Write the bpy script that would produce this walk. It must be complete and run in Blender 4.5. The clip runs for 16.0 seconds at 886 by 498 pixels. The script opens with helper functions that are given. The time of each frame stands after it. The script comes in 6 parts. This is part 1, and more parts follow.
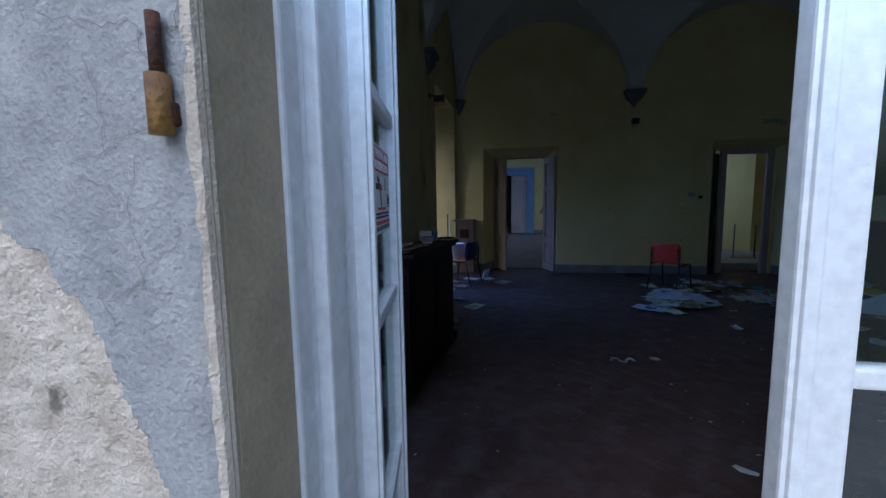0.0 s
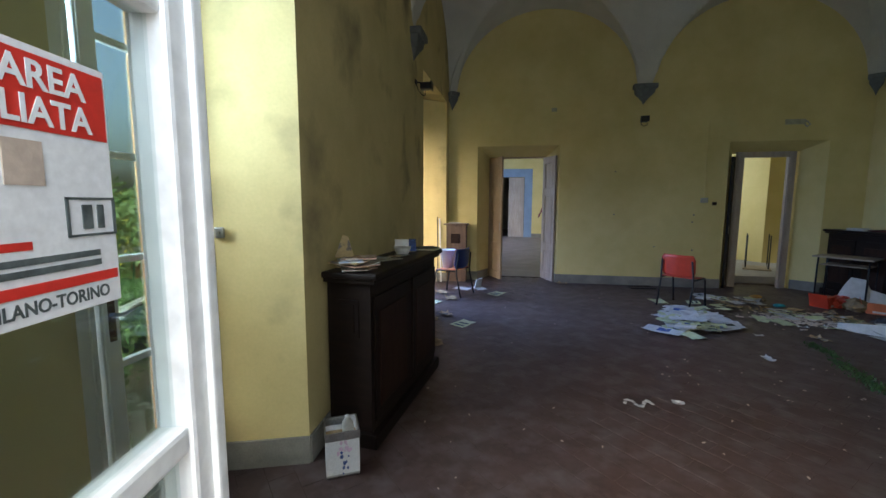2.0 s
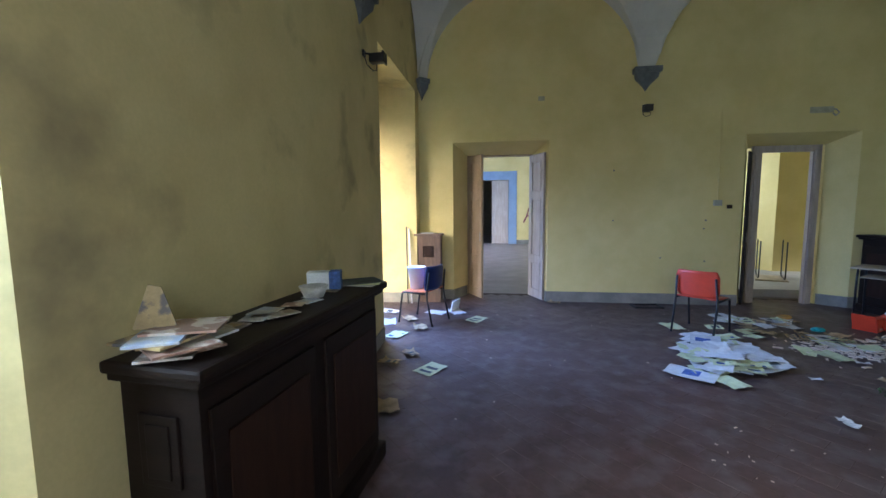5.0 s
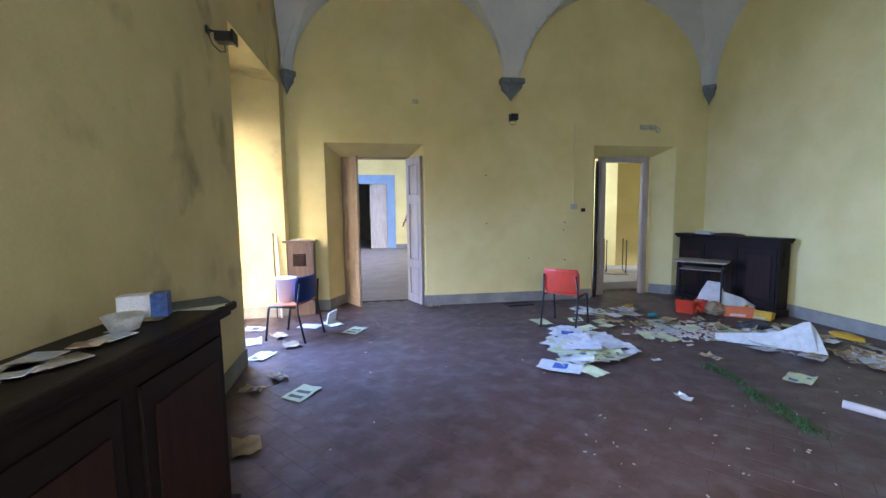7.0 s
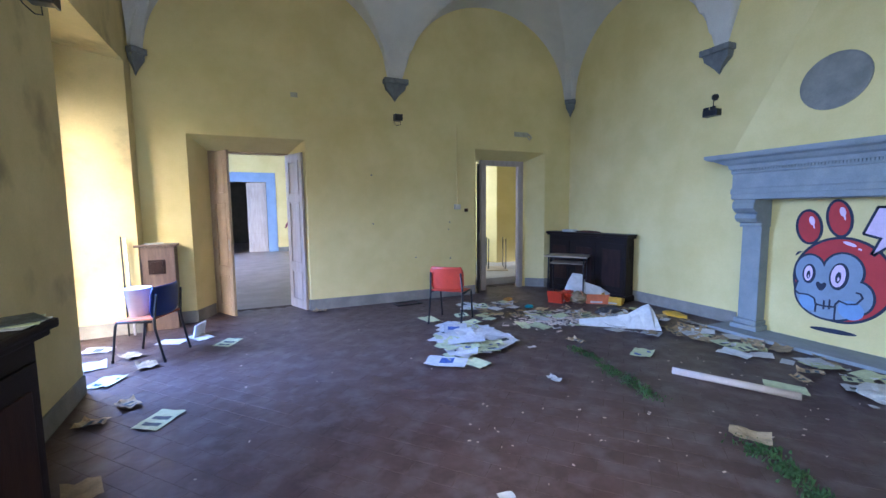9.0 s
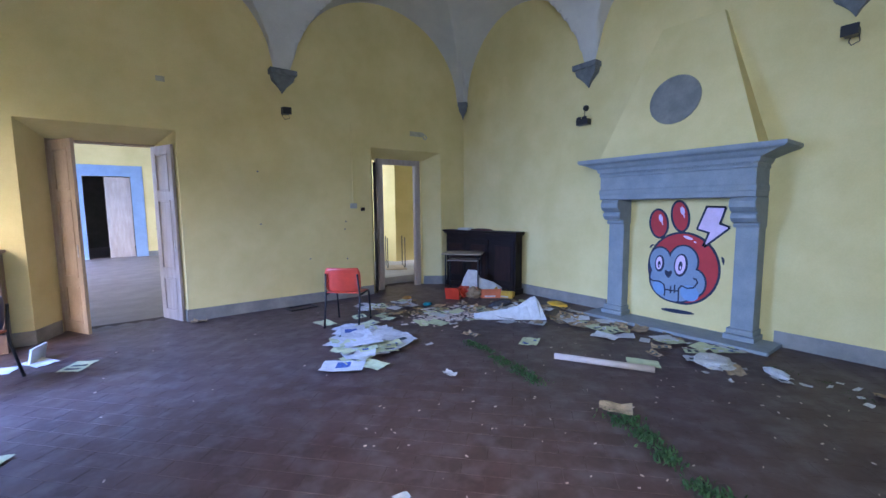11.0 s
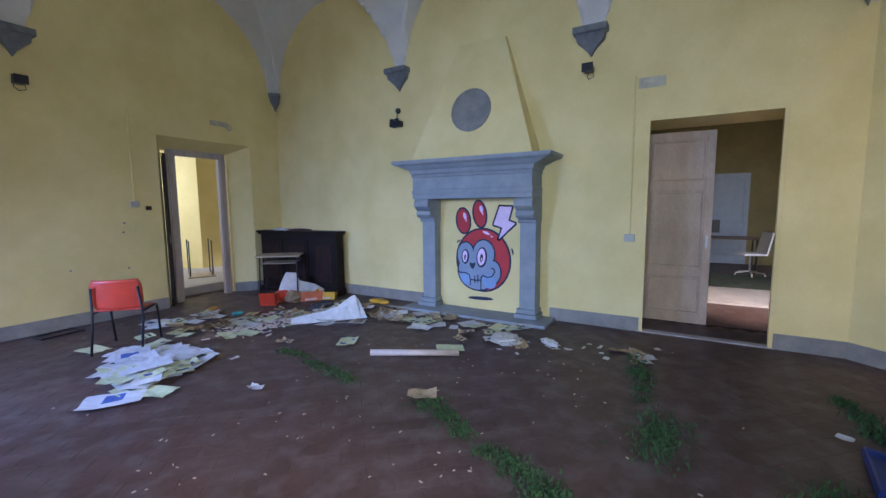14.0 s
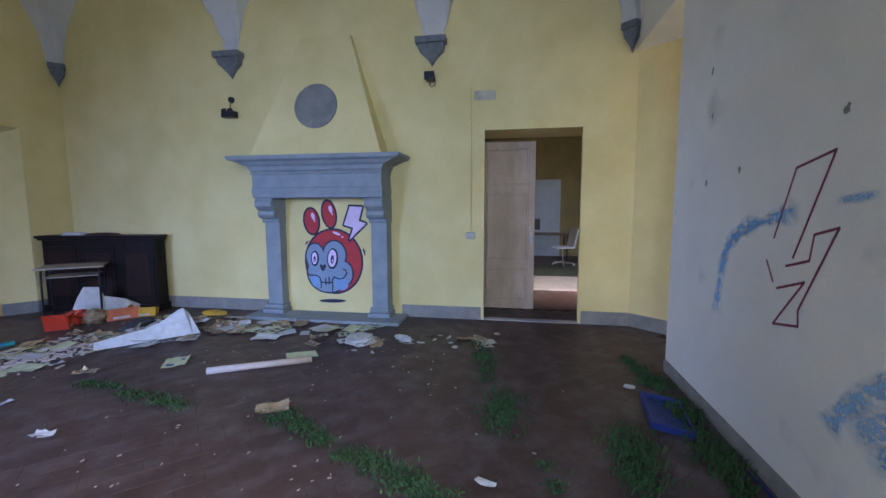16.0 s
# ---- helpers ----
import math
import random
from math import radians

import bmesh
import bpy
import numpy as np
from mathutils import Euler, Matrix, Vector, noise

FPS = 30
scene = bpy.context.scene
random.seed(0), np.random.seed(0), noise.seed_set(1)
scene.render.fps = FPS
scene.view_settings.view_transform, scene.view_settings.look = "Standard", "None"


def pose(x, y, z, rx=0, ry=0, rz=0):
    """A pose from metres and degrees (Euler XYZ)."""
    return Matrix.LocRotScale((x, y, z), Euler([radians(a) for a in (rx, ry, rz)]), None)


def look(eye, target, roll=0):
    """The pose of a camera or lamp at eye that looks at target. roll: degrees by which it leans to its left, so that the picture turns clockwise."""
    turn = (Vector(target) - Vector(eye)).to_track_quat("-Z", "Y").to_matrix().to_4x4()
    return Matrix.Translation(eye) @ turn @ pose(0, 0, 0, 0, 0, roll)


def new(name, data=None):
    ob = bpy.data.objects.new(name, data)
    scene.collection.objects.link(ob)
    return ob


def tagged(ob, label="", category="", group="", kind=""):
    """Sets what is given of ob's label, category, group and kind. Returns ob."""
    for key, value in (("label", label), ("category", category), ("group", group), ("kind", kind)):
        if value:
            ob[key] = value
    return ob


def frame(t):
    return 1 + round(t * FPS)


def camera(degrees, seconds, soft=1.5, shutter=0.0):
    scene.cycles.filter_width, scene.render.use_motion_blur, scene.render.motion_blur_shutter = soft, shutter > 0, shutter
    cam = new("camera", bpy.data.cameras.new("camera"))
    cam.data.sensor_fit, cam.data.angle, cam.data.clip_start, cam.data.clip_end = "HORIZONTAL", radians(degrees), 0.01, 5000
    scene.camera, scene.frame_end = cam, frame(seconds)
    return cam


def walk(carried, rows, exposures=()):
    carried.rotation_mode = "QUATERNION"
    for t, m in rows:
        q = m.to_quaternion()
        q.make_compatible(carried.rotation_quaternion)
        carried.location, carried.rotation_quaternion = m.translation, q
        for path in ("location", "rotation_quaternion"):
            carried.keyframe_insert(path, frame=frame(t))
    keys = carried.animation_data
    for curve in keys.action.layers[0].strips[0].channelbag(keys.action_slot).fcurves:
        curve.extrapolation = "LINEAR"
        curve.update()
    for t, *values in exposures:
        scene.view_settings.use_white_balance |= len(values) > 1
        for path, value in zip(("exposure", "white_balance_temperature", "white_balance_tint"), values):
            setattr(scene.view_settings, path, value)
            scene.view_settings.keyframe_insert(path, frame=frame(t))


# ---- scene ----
cam = camera(93.9, 16.0)

PATH = [
    (0, (0.739, 0.304, 1.552), (0.376, 2.257, 1.324), -0.9),
    (0.5, (0.74, 0.511, 1.549), (0.367, 2.463, 1.323), -0.5),
    (1, (0.761, 0.711, 1.545), (0.389, 2.664, 1.331), -0.4),
    (1.5, (0.78, 0.913, 1.549), (0.419, 2.868, 1.338), -0.4),
    (2, (0.749, 1.077, 1.57), (0.401, 3.033, 1.345), 0.2),
    (2.5, (0.771, 1.282, 1.563), (0.406, 3.236, 1.348), -0.5),
    (3, (0.754, 1.512, 1.563), (0.399, 3.468, 1.348), -0.4),
    (3.5, (0.778, 1.739, 1.557), (0.428, 3.696, 1.341), -0.3),
    (5.8, (0.78, 2.587, 1.616), (0.64, 4.572, 1.425), -0.6),
    (6, (0.778, 2.614, 1.616), (0.693, 4.603, 1.428), -0.6),
    (6.5, (0.79, 2.63, 1.584), (0.898, 4.619, 1.401), -0.8),
    (7, (0.823, 2.62, 1.593), (1.112, 4.59, 1.404), -0.7),
    (7.5, (0.857, 2.622, 1.587), (1.27, 4.569, 1.396), -0.7),
    (8, (0.866, 2.621, 1.587), (1.432, 4.53, 1.392), -0.6),
    (8.5, (0.874, 2.636, 1.572), (1.562, 4.504, 1.381), -0.6),
    (11, (0.953, 2.622, 1.584), (2.151, 4.211, 1.382), -0.6),
    (11.5, (0.981, 2.617, 1.574), (2.294, 4.112, 1.372), -0.7),
    (12, (0.975, 2.606, 1.576), (2.404, 3.99, 1.372), -0.6),
    (12.5, (1.002, 2.576, 1.573), (2.538, 3.841, 1.367), -0.5),
    (13, (1.044, 2.546, 1.57), (2.651, 3.717, 1.36), -0.6),
    (13.5, (1.09, 2.503, 1.567), (2.748, 3.601, 1.357), -0.6),
    (14, (1.126, 2.464, 1.57), (2.844, 3.468, 1.358), -0.5),
    (14.5, (1.133, 2.449, 1.563), (2.916, 3.332, 1.353), -0.4),
    (15, (1.108, 2.457, 1.571), (2.963, 3.173, 1.358), -0.4),
    (15.5, (1.099, 2.454, 1.565), (3.016, 2.98, 1.352), -0.3),
    (16, (1.102, 2.475, 1.558), (3.062, 2.809, 1.346), -0.2),
]
EXPOSURES = [(0, -0.58, 4550, 8), (0.6, -0.35, 5000, 8), (1.0, 0.3, 5700, 8), (1.5, 1.05, 6100, 6), (2.0, 1.65, 6300, 6), (2.5, 2.1, 5450, 6), (3.5, 2.0, 5000, 2), (6.0, 2.9, 6000, 12), (8.0, 3.1, 5400, 14), (11.0, 2.95, 5350, 20), (14.0, 2.85, 5750, 22), (16.0, 2.75, 5700, 22)]
walk(cam, [(t, look(eye, target, roll)) for t, eye, target, roll in PATH], EXPOSURES)

# ---- light ----
world = bpy.data.worlds.new("sky")
scene.world = world
world.use_nodes = True
wn = world.node_tree.nodes
sky = wn.new("ShaderNodeTexSky")
sky.sky_type, sky.sun_disc = "NISHITA", False
sky.sun_elevation, sky.sun_rotation = radians(38), radians(200)
sky.dust_density, sky.air_density = 8.0, 1.0
wn["Background"].inputs["Strength"].default_value = 0.15
world.node_tree.links.new(sky.outputs[0], wn["Background"].inputs["Color"])


def lamp(name, kind, m, energy, colour, size=1.0, size_y=1.0, spread=180):
    data = bpy.data.lights.new(name, kind)
    data.energy, data.color = energy, colour
    if kind == "AREA":
        data.shape, data.size, data.size_y, data.spread = "RECTANGLE", size, size_y, radians(spread)
    else:
        data.angle = size
    ob = new(name, data)
    ob.matrix_world = m
    return ob


DAY = (0.62, 0.79, 1.0)
lamp("sun", "SUN", look((0, 0, 10), (-2.2, 6, 0)), 1.15, (1.0, 0.95, 0.88), radians(15))
lamp("window_light_west", "AREA", look((-1.38, 8.0, 1.9), (1.4, 7.0, 0.0)), 29, (0.28, 0.46, 1.0), 1.3, 2.4, 100)
lamp("window_light_garden", "AREA", look((-1.28, 2.48, 2.5), (3.5, 4.9, 0.9)), 27, DAY, 1.08, 1.3, 120)
lamp("door_light_entrance", "AREA", look((1.08, 0.72, 2.28), (1.5, 9.0, 1.5)), 7, (0.80, 0.88, 1.0), 1.15, 0.75, 150)
lamp("window_light_hall", "AREA", look((-3.35, 17.0, 1.8), (0.9, 15.5, 0.0)), 170, (0.48, 0.64, 1.0), 3.0, 2.6)
# added fill for the side room; the wall behind it has no window
lamp("window_light_side_room", "AREA", look((4.5, 12.4, 1.9), (6.8, 12.0, 1.0)), 12, (0.78, 0.88, 1.0), 1.2, 1.8)
# faint fill added in the office, out of view before a closed wall
lamp("window_light_office", "AREA", look((12.0, -2.3, 2.2), (12.3, 0.9, 0.0)), 0.6, DAY, 2.0, 1.8, 90)

# ---- materials ----


def material(name, colour, rough=0.7, metal=0.0, dark=None, scale=6.0, amount=0.5, bump=0.15, grain=120.0, random_shade=0.0, spots=None, stretch=(1, 1, 1), placed=False, fleck=0.35):
    """Colour mixed with a darker tone by two scales of noise, with fine relief."""
    mat = bpy.data.materials.new(name)
    mat.use_nodes = True
    nt = mat.node_tree
    n, l = nt.nodes, nt.links
    bsdf = n["Principled BSDF"]
    bsdf.inputs["Roughness"].default_value = rough
    bsdf.inputs["Metallic"].default_value = metal
    tex = n.new("ShaderNodeTexCoord")
    mp = n.new("ShaderNodeMapping")
    mp.inputs["Scale"].default_value = stretch
    where = n.new("ShaderNodeNewGeometry").outputs["Position"] if placed else tex.outputs["Object"]
    l.new(where, mp.inputs["Vector"])
    big = n.new("ShaderNodeTexNoise")
    big.inputs["Scale"].default_value, big.inputs["Detail"].default_value = scale, 6
    big.inputs["Roughness"].default_value = 0.62
    fine = n.new("ShaderNodeTexNoise")
    fine.inputs["Scale"].default_value, fine.inputs["Detail"].default_value = grain, 4
    for t in (big, fine):
        l.new(mp.outputs[0], t.inputs["Vector"])
    ramp = n.new("ShaderNodeValToRGB")
    ramp.color_ramp.elements[0].position, ramp.color_ramp.elements[1].position = 0.36, 0.66
    dark = dark or tuple(c * (1 - amount) for c in colour)
    ramp.color_ramp.elements[0].color, ramp.color_ramp.elements[1].color = (*dark, 1), (*colour, 1)
    l.new(big.outputs[0], ramp.inputs[0])
    mix = n.new("ShaderNodeMix")
    mix.data_type, mix.blend_type = "RGBA", "MULTIPLY"
    mix.inputs["Factor"].default_value = fleck
    l.new(ramp.outputs[0], mix.inputs["A"])
    l.new(fine.outputs[0], mix.inputs["B"])
    gain = n.new("ShaderNodeHueSaturation")
    gain.inputs["Value"].default_value = 0.99 / (1 - 0.5 * fleck)
    l.new(mix.outputs["Result"], gain.inputs["Color"])
    out = gain.outputs[0]
    if spots:
        col, size, lo, hi = spots
        st = n.new("ShaderNodeTexNoise")
        st.inputs["Scale"].default_value, st.inputs["Detail"].default_value = size, 5
        l.new(where, st.inputs["Vector"])
        sr = n.new("ShaderNodeValToRGB")
        sr.color_ramp.elements[0].position, sr.color_ramp.elements[1].position = lo, hi
        l.new(st.outputs[0], sr.inputs[0])
        m2 = n.new("ShaderNodeMix")
        m2.data_type = "RGBA"
        l.new(sr.outputs[0], m2.inputs["Factor"])
        l.new(out, m2.inputs["A"])
        m2.inputs["B"].default_value = (*col, 1)
        out = m2.outputs["Result"]
    if random_shade:
        info = n.new("ShaderNodeObjectInfo")
        rnd = n.new("ShaderNodeMapRange")
        rnd.inputs["To Min"].default_value, rnd.inputs["To Max"].default_value = 1 - random_shade, 1 + random_shade
        l.new(info.outputs["Random"], rnd.inputs["Value"])
        h = n.new("ShaderNodeHueSaturation")
        l.new(rnd.outputs[0], h.inputs["Value"])
        l.new(out, h.inputs["Color"])
        out = h.outputs[0]
    l.new(out, bsdf.inputs["Base Color"])
    bmp = n.new("ShaderNodeBump")
    bmp.inputs["Strength"].default_value, bmp.inputs["Distance"].default_value = bump, 0.01
    add = n.new("ShaderNodeMath")
    l.new(big.outputs[0], add.inputs[0])
    l.new(fine.outputs[0], add.inputs[1])
    l.new(add.outputs[0], bmp.inputs["Height"])
    l.new(bmp.outputs[0], bsdf.inputs["Normal"])
    return mat


YELLOW = material("yellow_plaster", (0.72, 0.605, 0.275), 0.9, dark=(0.63, 0.52, 0.215), scale=1.3, bump=0.05, grain=60, fleck=0.12)
YELLOW_DIRTY = material("stained_yellow_plaster", (0.68, 0.56, 0.265), 0.9, dark=(0.56, 0.455, 0.205), scale=1.1, bump=0.07, grain=60, fleck=0.15, spots=((0.20, 0.155, 0.085), 1.6, 0.56, 0.80))
PALE = material("pale_plaster", (0.81, 0.785, 0.69), 0.9, dark=(0.73, 0.705, 0.61), scale=1.2, bump=0.05, grain=60, fleck=0.12, spots=((0.38, 0.36, 0.30), 1.9, 0.62, 0.85))
VAULT = material("white_vault_plaster", (0.62, 0.60, 0.54), 0.95, scale=1.5, amount=0.15, bump=0.1)
GREY_BAND = material("grey_skirting_paint", (0.27, 0.255, 0.22), 0.85, scale=4, amount=0.3, bump=0.2)
STONE = material("blue_grey_stone_paint", (0.25, 0.277, 0.285), 0.7, dark=(0.20, 0.225, 0.235), scale=5, bump=0.2, grain=90)
CORBELSTONE = material("grey_corbel_stone", (0.19, 0.20, 0.195), 0.85, scale=7, amount=0.35, bump=0.25)
DISC = material("grey_slate", (0.24, 0.235, 0.20), 0.8, scale=5, amount=0.3)
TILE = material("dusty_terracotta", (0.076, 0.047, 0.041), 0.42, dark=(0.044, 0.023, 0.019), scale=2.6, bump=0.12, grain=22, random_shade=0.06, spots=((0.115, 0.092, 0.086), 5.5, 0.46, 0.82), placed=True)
# dusty tile lightened, so the window's glancing sheen sits in the colour
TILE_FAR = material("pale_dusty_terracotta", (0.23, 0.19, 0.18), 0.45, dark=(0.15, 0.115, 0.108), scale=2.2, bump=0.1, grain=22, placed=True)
JOINT = material("tile_bed_mortar", (0.090, 0.060, 0.050), 0.9, scale=3, amount=0.6, placed=True)
FACADE = material("weathered_facade_plaster", (0.43, 0.425, 0.41), 0.95, dark=(0.29, 0.29, 0.29), scale=9, bump=0.5, grain=160, spots=((0.40, 0.36, 0.30), 5.0, 0.55, 0.72))
FACADE_RAW = material("exposed_lime_render", (0.66, 0.58, 0.48), 0.95, dark=(0.50, 0.43, 0.34), scale=16, bump=0.5, grain=230, spots=((0.20, 0.17, 0.13), 26, 0.66, 0.76))
REVEAL = material("olive_reveal_plaster", (0.50, 0.42, 0.29), 0.95, scale=5, amount=0.3, bump=0.2)
WHITE = material("white_gloss_paint", (0.80, 0.81, 0.82), 0.35, scale=7, amount=0.1, bump=0.05, grain=40, spots=((0.42, 0.36, 0.27), 9, 0.68, 0.80))
WOODPALE = material("grimy_pale_wood", (0.47, 0.35, 0.23), 0.6, dark=(0.36, 0.26, 0.165), scale=2.0, bump=0.08, grain=30, stretch=(2, 2, 0.7))
WOODLILAC = material("worn_cream_door_paint", (0.47, 0.41, 0.37), 0.55, dark=(0.37, 0.31, 0.27), scale=2.5, bump=0.1, grain=40, stretch=(5, 5, 0.8))
WOODDARK = material("dark_stained_wood", (0.014, 0.0075, 0.0052), 0.45, dark=(0.007, 0.004, 0.003), scale=3.0, bump=0.15, grain=40, stretch=(1, 1, 7))
WOODPANEL = material("red_brown_wood_panel", (0.030, 0.013, 0.0075), 0.45, dark=(0.015, 0.0065, 0.004), scale=3.0, bump=0.12, grain=40, stretch=(6, 6, 0.8))
WOODMID = material("brown_veneer", (0.16, 0.10, 0.065), 0.5, dark=(0.10, 0.06, 0.04), scale=3.0, grain=30, stretch=(6, 6, 0.8))
TABLETOP = material("worn_laminate", (0.42, 0.34, 0.24), 0.5, scale=5, amount=0.4)
BLACK = material("black_plastic", (0.012, 0.012, 0.014), 0.4, scale=9, amount=0.3, bump=0.05)
STEEL = material("dark_painted_steel", (0.02, 0.022, 0.026), 0.4, metal=0.2, scale=12, amount=0.3, bump=0.05)
CHROME = material("dull_steel", (0.45, 0.45, 0.45), 0.35, metal=1.0, scale=12, amount=0.3, bump=0.05)
RED = material("red_plastic", (0.54, 0.050, 0.020), 0.42, scale=5, amount=0.2, bump=0.03)
ORANGE = material("orange_plastic", (0.62, 0.16, 0.06), 0.45, scale=6, amount=0.3, bump=0.03)
NAVY = material("navy_plastic", (0.010, 0.028, 0.16), 0.4, scale=6, amount=0.3, bump=0.03)
BLUE = material("blue_plastic", (0.012, 0.03, 0.17), 0.5, scale=5, amount=0.5, bump=0.05)
BINWHITE = material("white_plastic", (0.75, 0.76, 0.78), 0.4, scale=7, amount=0.08, bump=0.03)
PAPER = material("old_paper", (0.56, 0.56, 0.54), 0.8, scale=14, amount=0.2, bump=0.1, random_shade=0.18)
PAPERGREEN = material("yellow_green_paper", (0.50, 0.53, 0.30), 0.8, scale=14, amount=0.2, bump=0.1, random_shade=0.18)
PAPERBROWN = material("browned_paper", (0.40, 0.29, 0.16), 0.85, scale=10, amount=0.4, bump=0.2, random_shade=0.25)
INK = material("printed_ink", (0.10, 0.12, 0.12), 0.8, scale=40, amount=0.6)
INKBLUE = material("blue_print", (0.05, 0.11, 0.35), 0.7, scale=30, amount=0.5)
CARDTUBE = material("pale_cardboard", (0.50, 0.41, 0.34), 0.8, scale=8, amount=0.15)
PLASTICBAG = material("crumpled_translucent_plastic", (0.55, 0.54, 0.50), 0.3, scale=18, amount=0.3, bump=0.6)
YELLOWBAG = material("yellow_packaging", (0.65, 0.38, 0.02), 0.5, scale=10, amount=0.3)
GRASS = material("moss_and_grass", (0.036, 0.088, 0.018), 0.85, dark=(0.018, 0.045, 0.010), scale=20, bump=0.3)
LEAF = material("shrub_leaf", (0.12, 0.21, 0.055), 0.6, dark=(0.06, 0.13, 0.03), scale=3, bump=0.1)
FLOWER = material("yellow_flower", (0.55, 0.42, 0.03), 0.7, scale=9, amount=0.2)
EARTH = material("leaf_littered_ground", (0.16, 0.13, 0.09), 0.95, dark=(0.07, 0.09, 0.04), scale=1.5, bump=0.8)
ORANGEWALL = material("orange_render", (0.50, 0.24, 0.10), 0.9, scale=3, amount=0.2)
RUST = material("rusty_iron", (0.16, 0.07, 0.035), 0.8, metal=0.4, dark=(0.06, 0.03, 0.02), scale=18, bump=0.6)
RUSTYELLOW = material("yellow_painted_iron", (0.33, 0.20, 0.045), 0.7, metal=0.2, dark=(0.13, 0.06, 0.03), scale=16, bump=0.5)
MUR_RED = material("red_wall_paint", (0.45, 0.03, 0.03), 0.7, scale=6, amount=0.15)
MUR_GREY = material("blue_grey_wall_paint", (0.22, 0.28, 0.36), 0.7, scale=6, amount=0.15)
MUR_BLUE = material("soft_blue_wall_paint", (0.20, 0.32, 0.52), 0.7, scale=6, amount=0.15)
MUR_DARK = material("dark_blue_wall_paint", (0.015, 0.022, 0.05), 0.7, scale=6, amount=0.2)
MUR_PINK = material("pink_wall_paint", (0.74, 0.56, 0.72), 0.7, scale=6, amount=0.15)
SPRAYBLUE = material("blue_spray_paint", (0.28, 0.60, 0.95), 0.8, scale=7, amount=0.2, bump=0.1)
_n, _l = SPRAYBLUE.node_tree.nodes, SPRAYBLUE.node_tree.links
_t, _m, _f, _r = _n.new("ShaderNodeBsdfTransparent"), _n.new("ShaderNodeMixShader"), _n.new("ShaderNodeTexNoise"), _n.new("ShaderNodeMapRange")
_f.inputs["Scale"].default_value, _f.inputs["Detail"].default_value = 16, 6
_r.inputs["From Min"].default_value, _r.inputs["From Max"].default_value, _r.inputs["To Max"].default_value = 0.25, 0.65, 0.75
_a, _x = _n.new("ShaderNodeAttribute"), _n.new("ShaderNodeMath")
_a.attribute_name, _x.operation = "fade", "MULTIPLY"
_l.new(_f.outputs[0], _r.inputs["Value"])
_l.new(_r.outputs[0], _x.inputs[0])
_l.new(_a.outputs["Fac"], _x.inputs[1])
_l.new(_x.outputs[0], _m.inputs[0])
_l.new(_t.outputs[0], _m.inputs[1])
_l.new(_n["Principled BSDF"].outputs[0], _m.inputs[2])
_l.new(_m.outputs[0], _n["Material Output"].inputs[0])
MARKER = material("wine_red_marker", (0.24, 0.05, 0.08), 0.7, scale=20, amount=0.3)
SIGNRED = material("red_sign_print", (0.60, 0.035, 0.025), 0.4, scale=8, amount=0.1, bump=0.02)
SIGNWHITE = material("white_sign_plastic", (0.72, 0.73, 0.75), 0.4, scale=8, amount=0.06, bump=0.02)
BLUEWALL = material("blue_portal_paint", (0.24, 0.34, 0.50), 0.85, scale=3, amount=0.15)
# yellow plaster with the office's lack of light put into its colour
YELLOW_UNLIT = material("dull_ochre_plaster", (0.26, 0.22, 0.10), 0.95, scale=2, amount=0.2)
# grey kept low to carry the dimness of the farthest room
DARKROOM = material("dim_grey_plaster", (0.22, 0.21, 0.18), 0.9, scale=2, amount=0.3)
BOXGREY = material("grey_switch_plastic", (0.42, 0.41, 0.35), 0.6, scale=9, amount=0.15)
SLAB = material("pale_stone_slab", (0.40, 0.38, 0.36), 0.6, scale=4, amount=0.2)

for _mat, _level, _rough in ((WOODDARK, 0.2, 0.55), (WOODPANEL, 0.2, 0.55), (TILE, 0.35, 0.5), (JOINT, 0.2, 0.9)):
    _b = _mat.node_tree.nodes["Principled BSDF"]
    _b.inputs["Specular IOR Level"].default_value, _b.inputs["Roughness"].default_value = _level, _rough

GLASS = bpy.data.materials.new("window_glass")
GLASS.use_nodes = True
_n, _l = GLASS.node_tree.nodes, GLASS.node_tree.links
_t, _g, _m, _f = _n.new("ShaderNodeBsdfTransparent"), _n.new("ShaderNodeBsdfGlossy"), _n.new("ShaderNodeMixShader"), _n.new("ShaderNodeLayerWeight")
_p = _n.new("ShaderNodeMapRange")
_t.inputs[0].default_value = (0.86, 0.93, 0.92, 1)
_g.inputs["Roughness"].default_value = 0.02
_f.inputs[0].default_value = 0.25
_p.inputs["To Min"].default_value, _p.inputs["To Max"].default_value = 0.04, 0.6
_l.new(_f.outputs["Facing"], _p.inputs["Value"])
_l.new(_p.outputs[0], _m.inputs[0])
_l.new(_t.outputs[0], _m.inputs[1])
_l.new(_g.outputs[0], _m.inputs[2])
_l.new(_m.outputs[0], _n["Material Output"].inputs[0])

# ---- mesh helpers ----


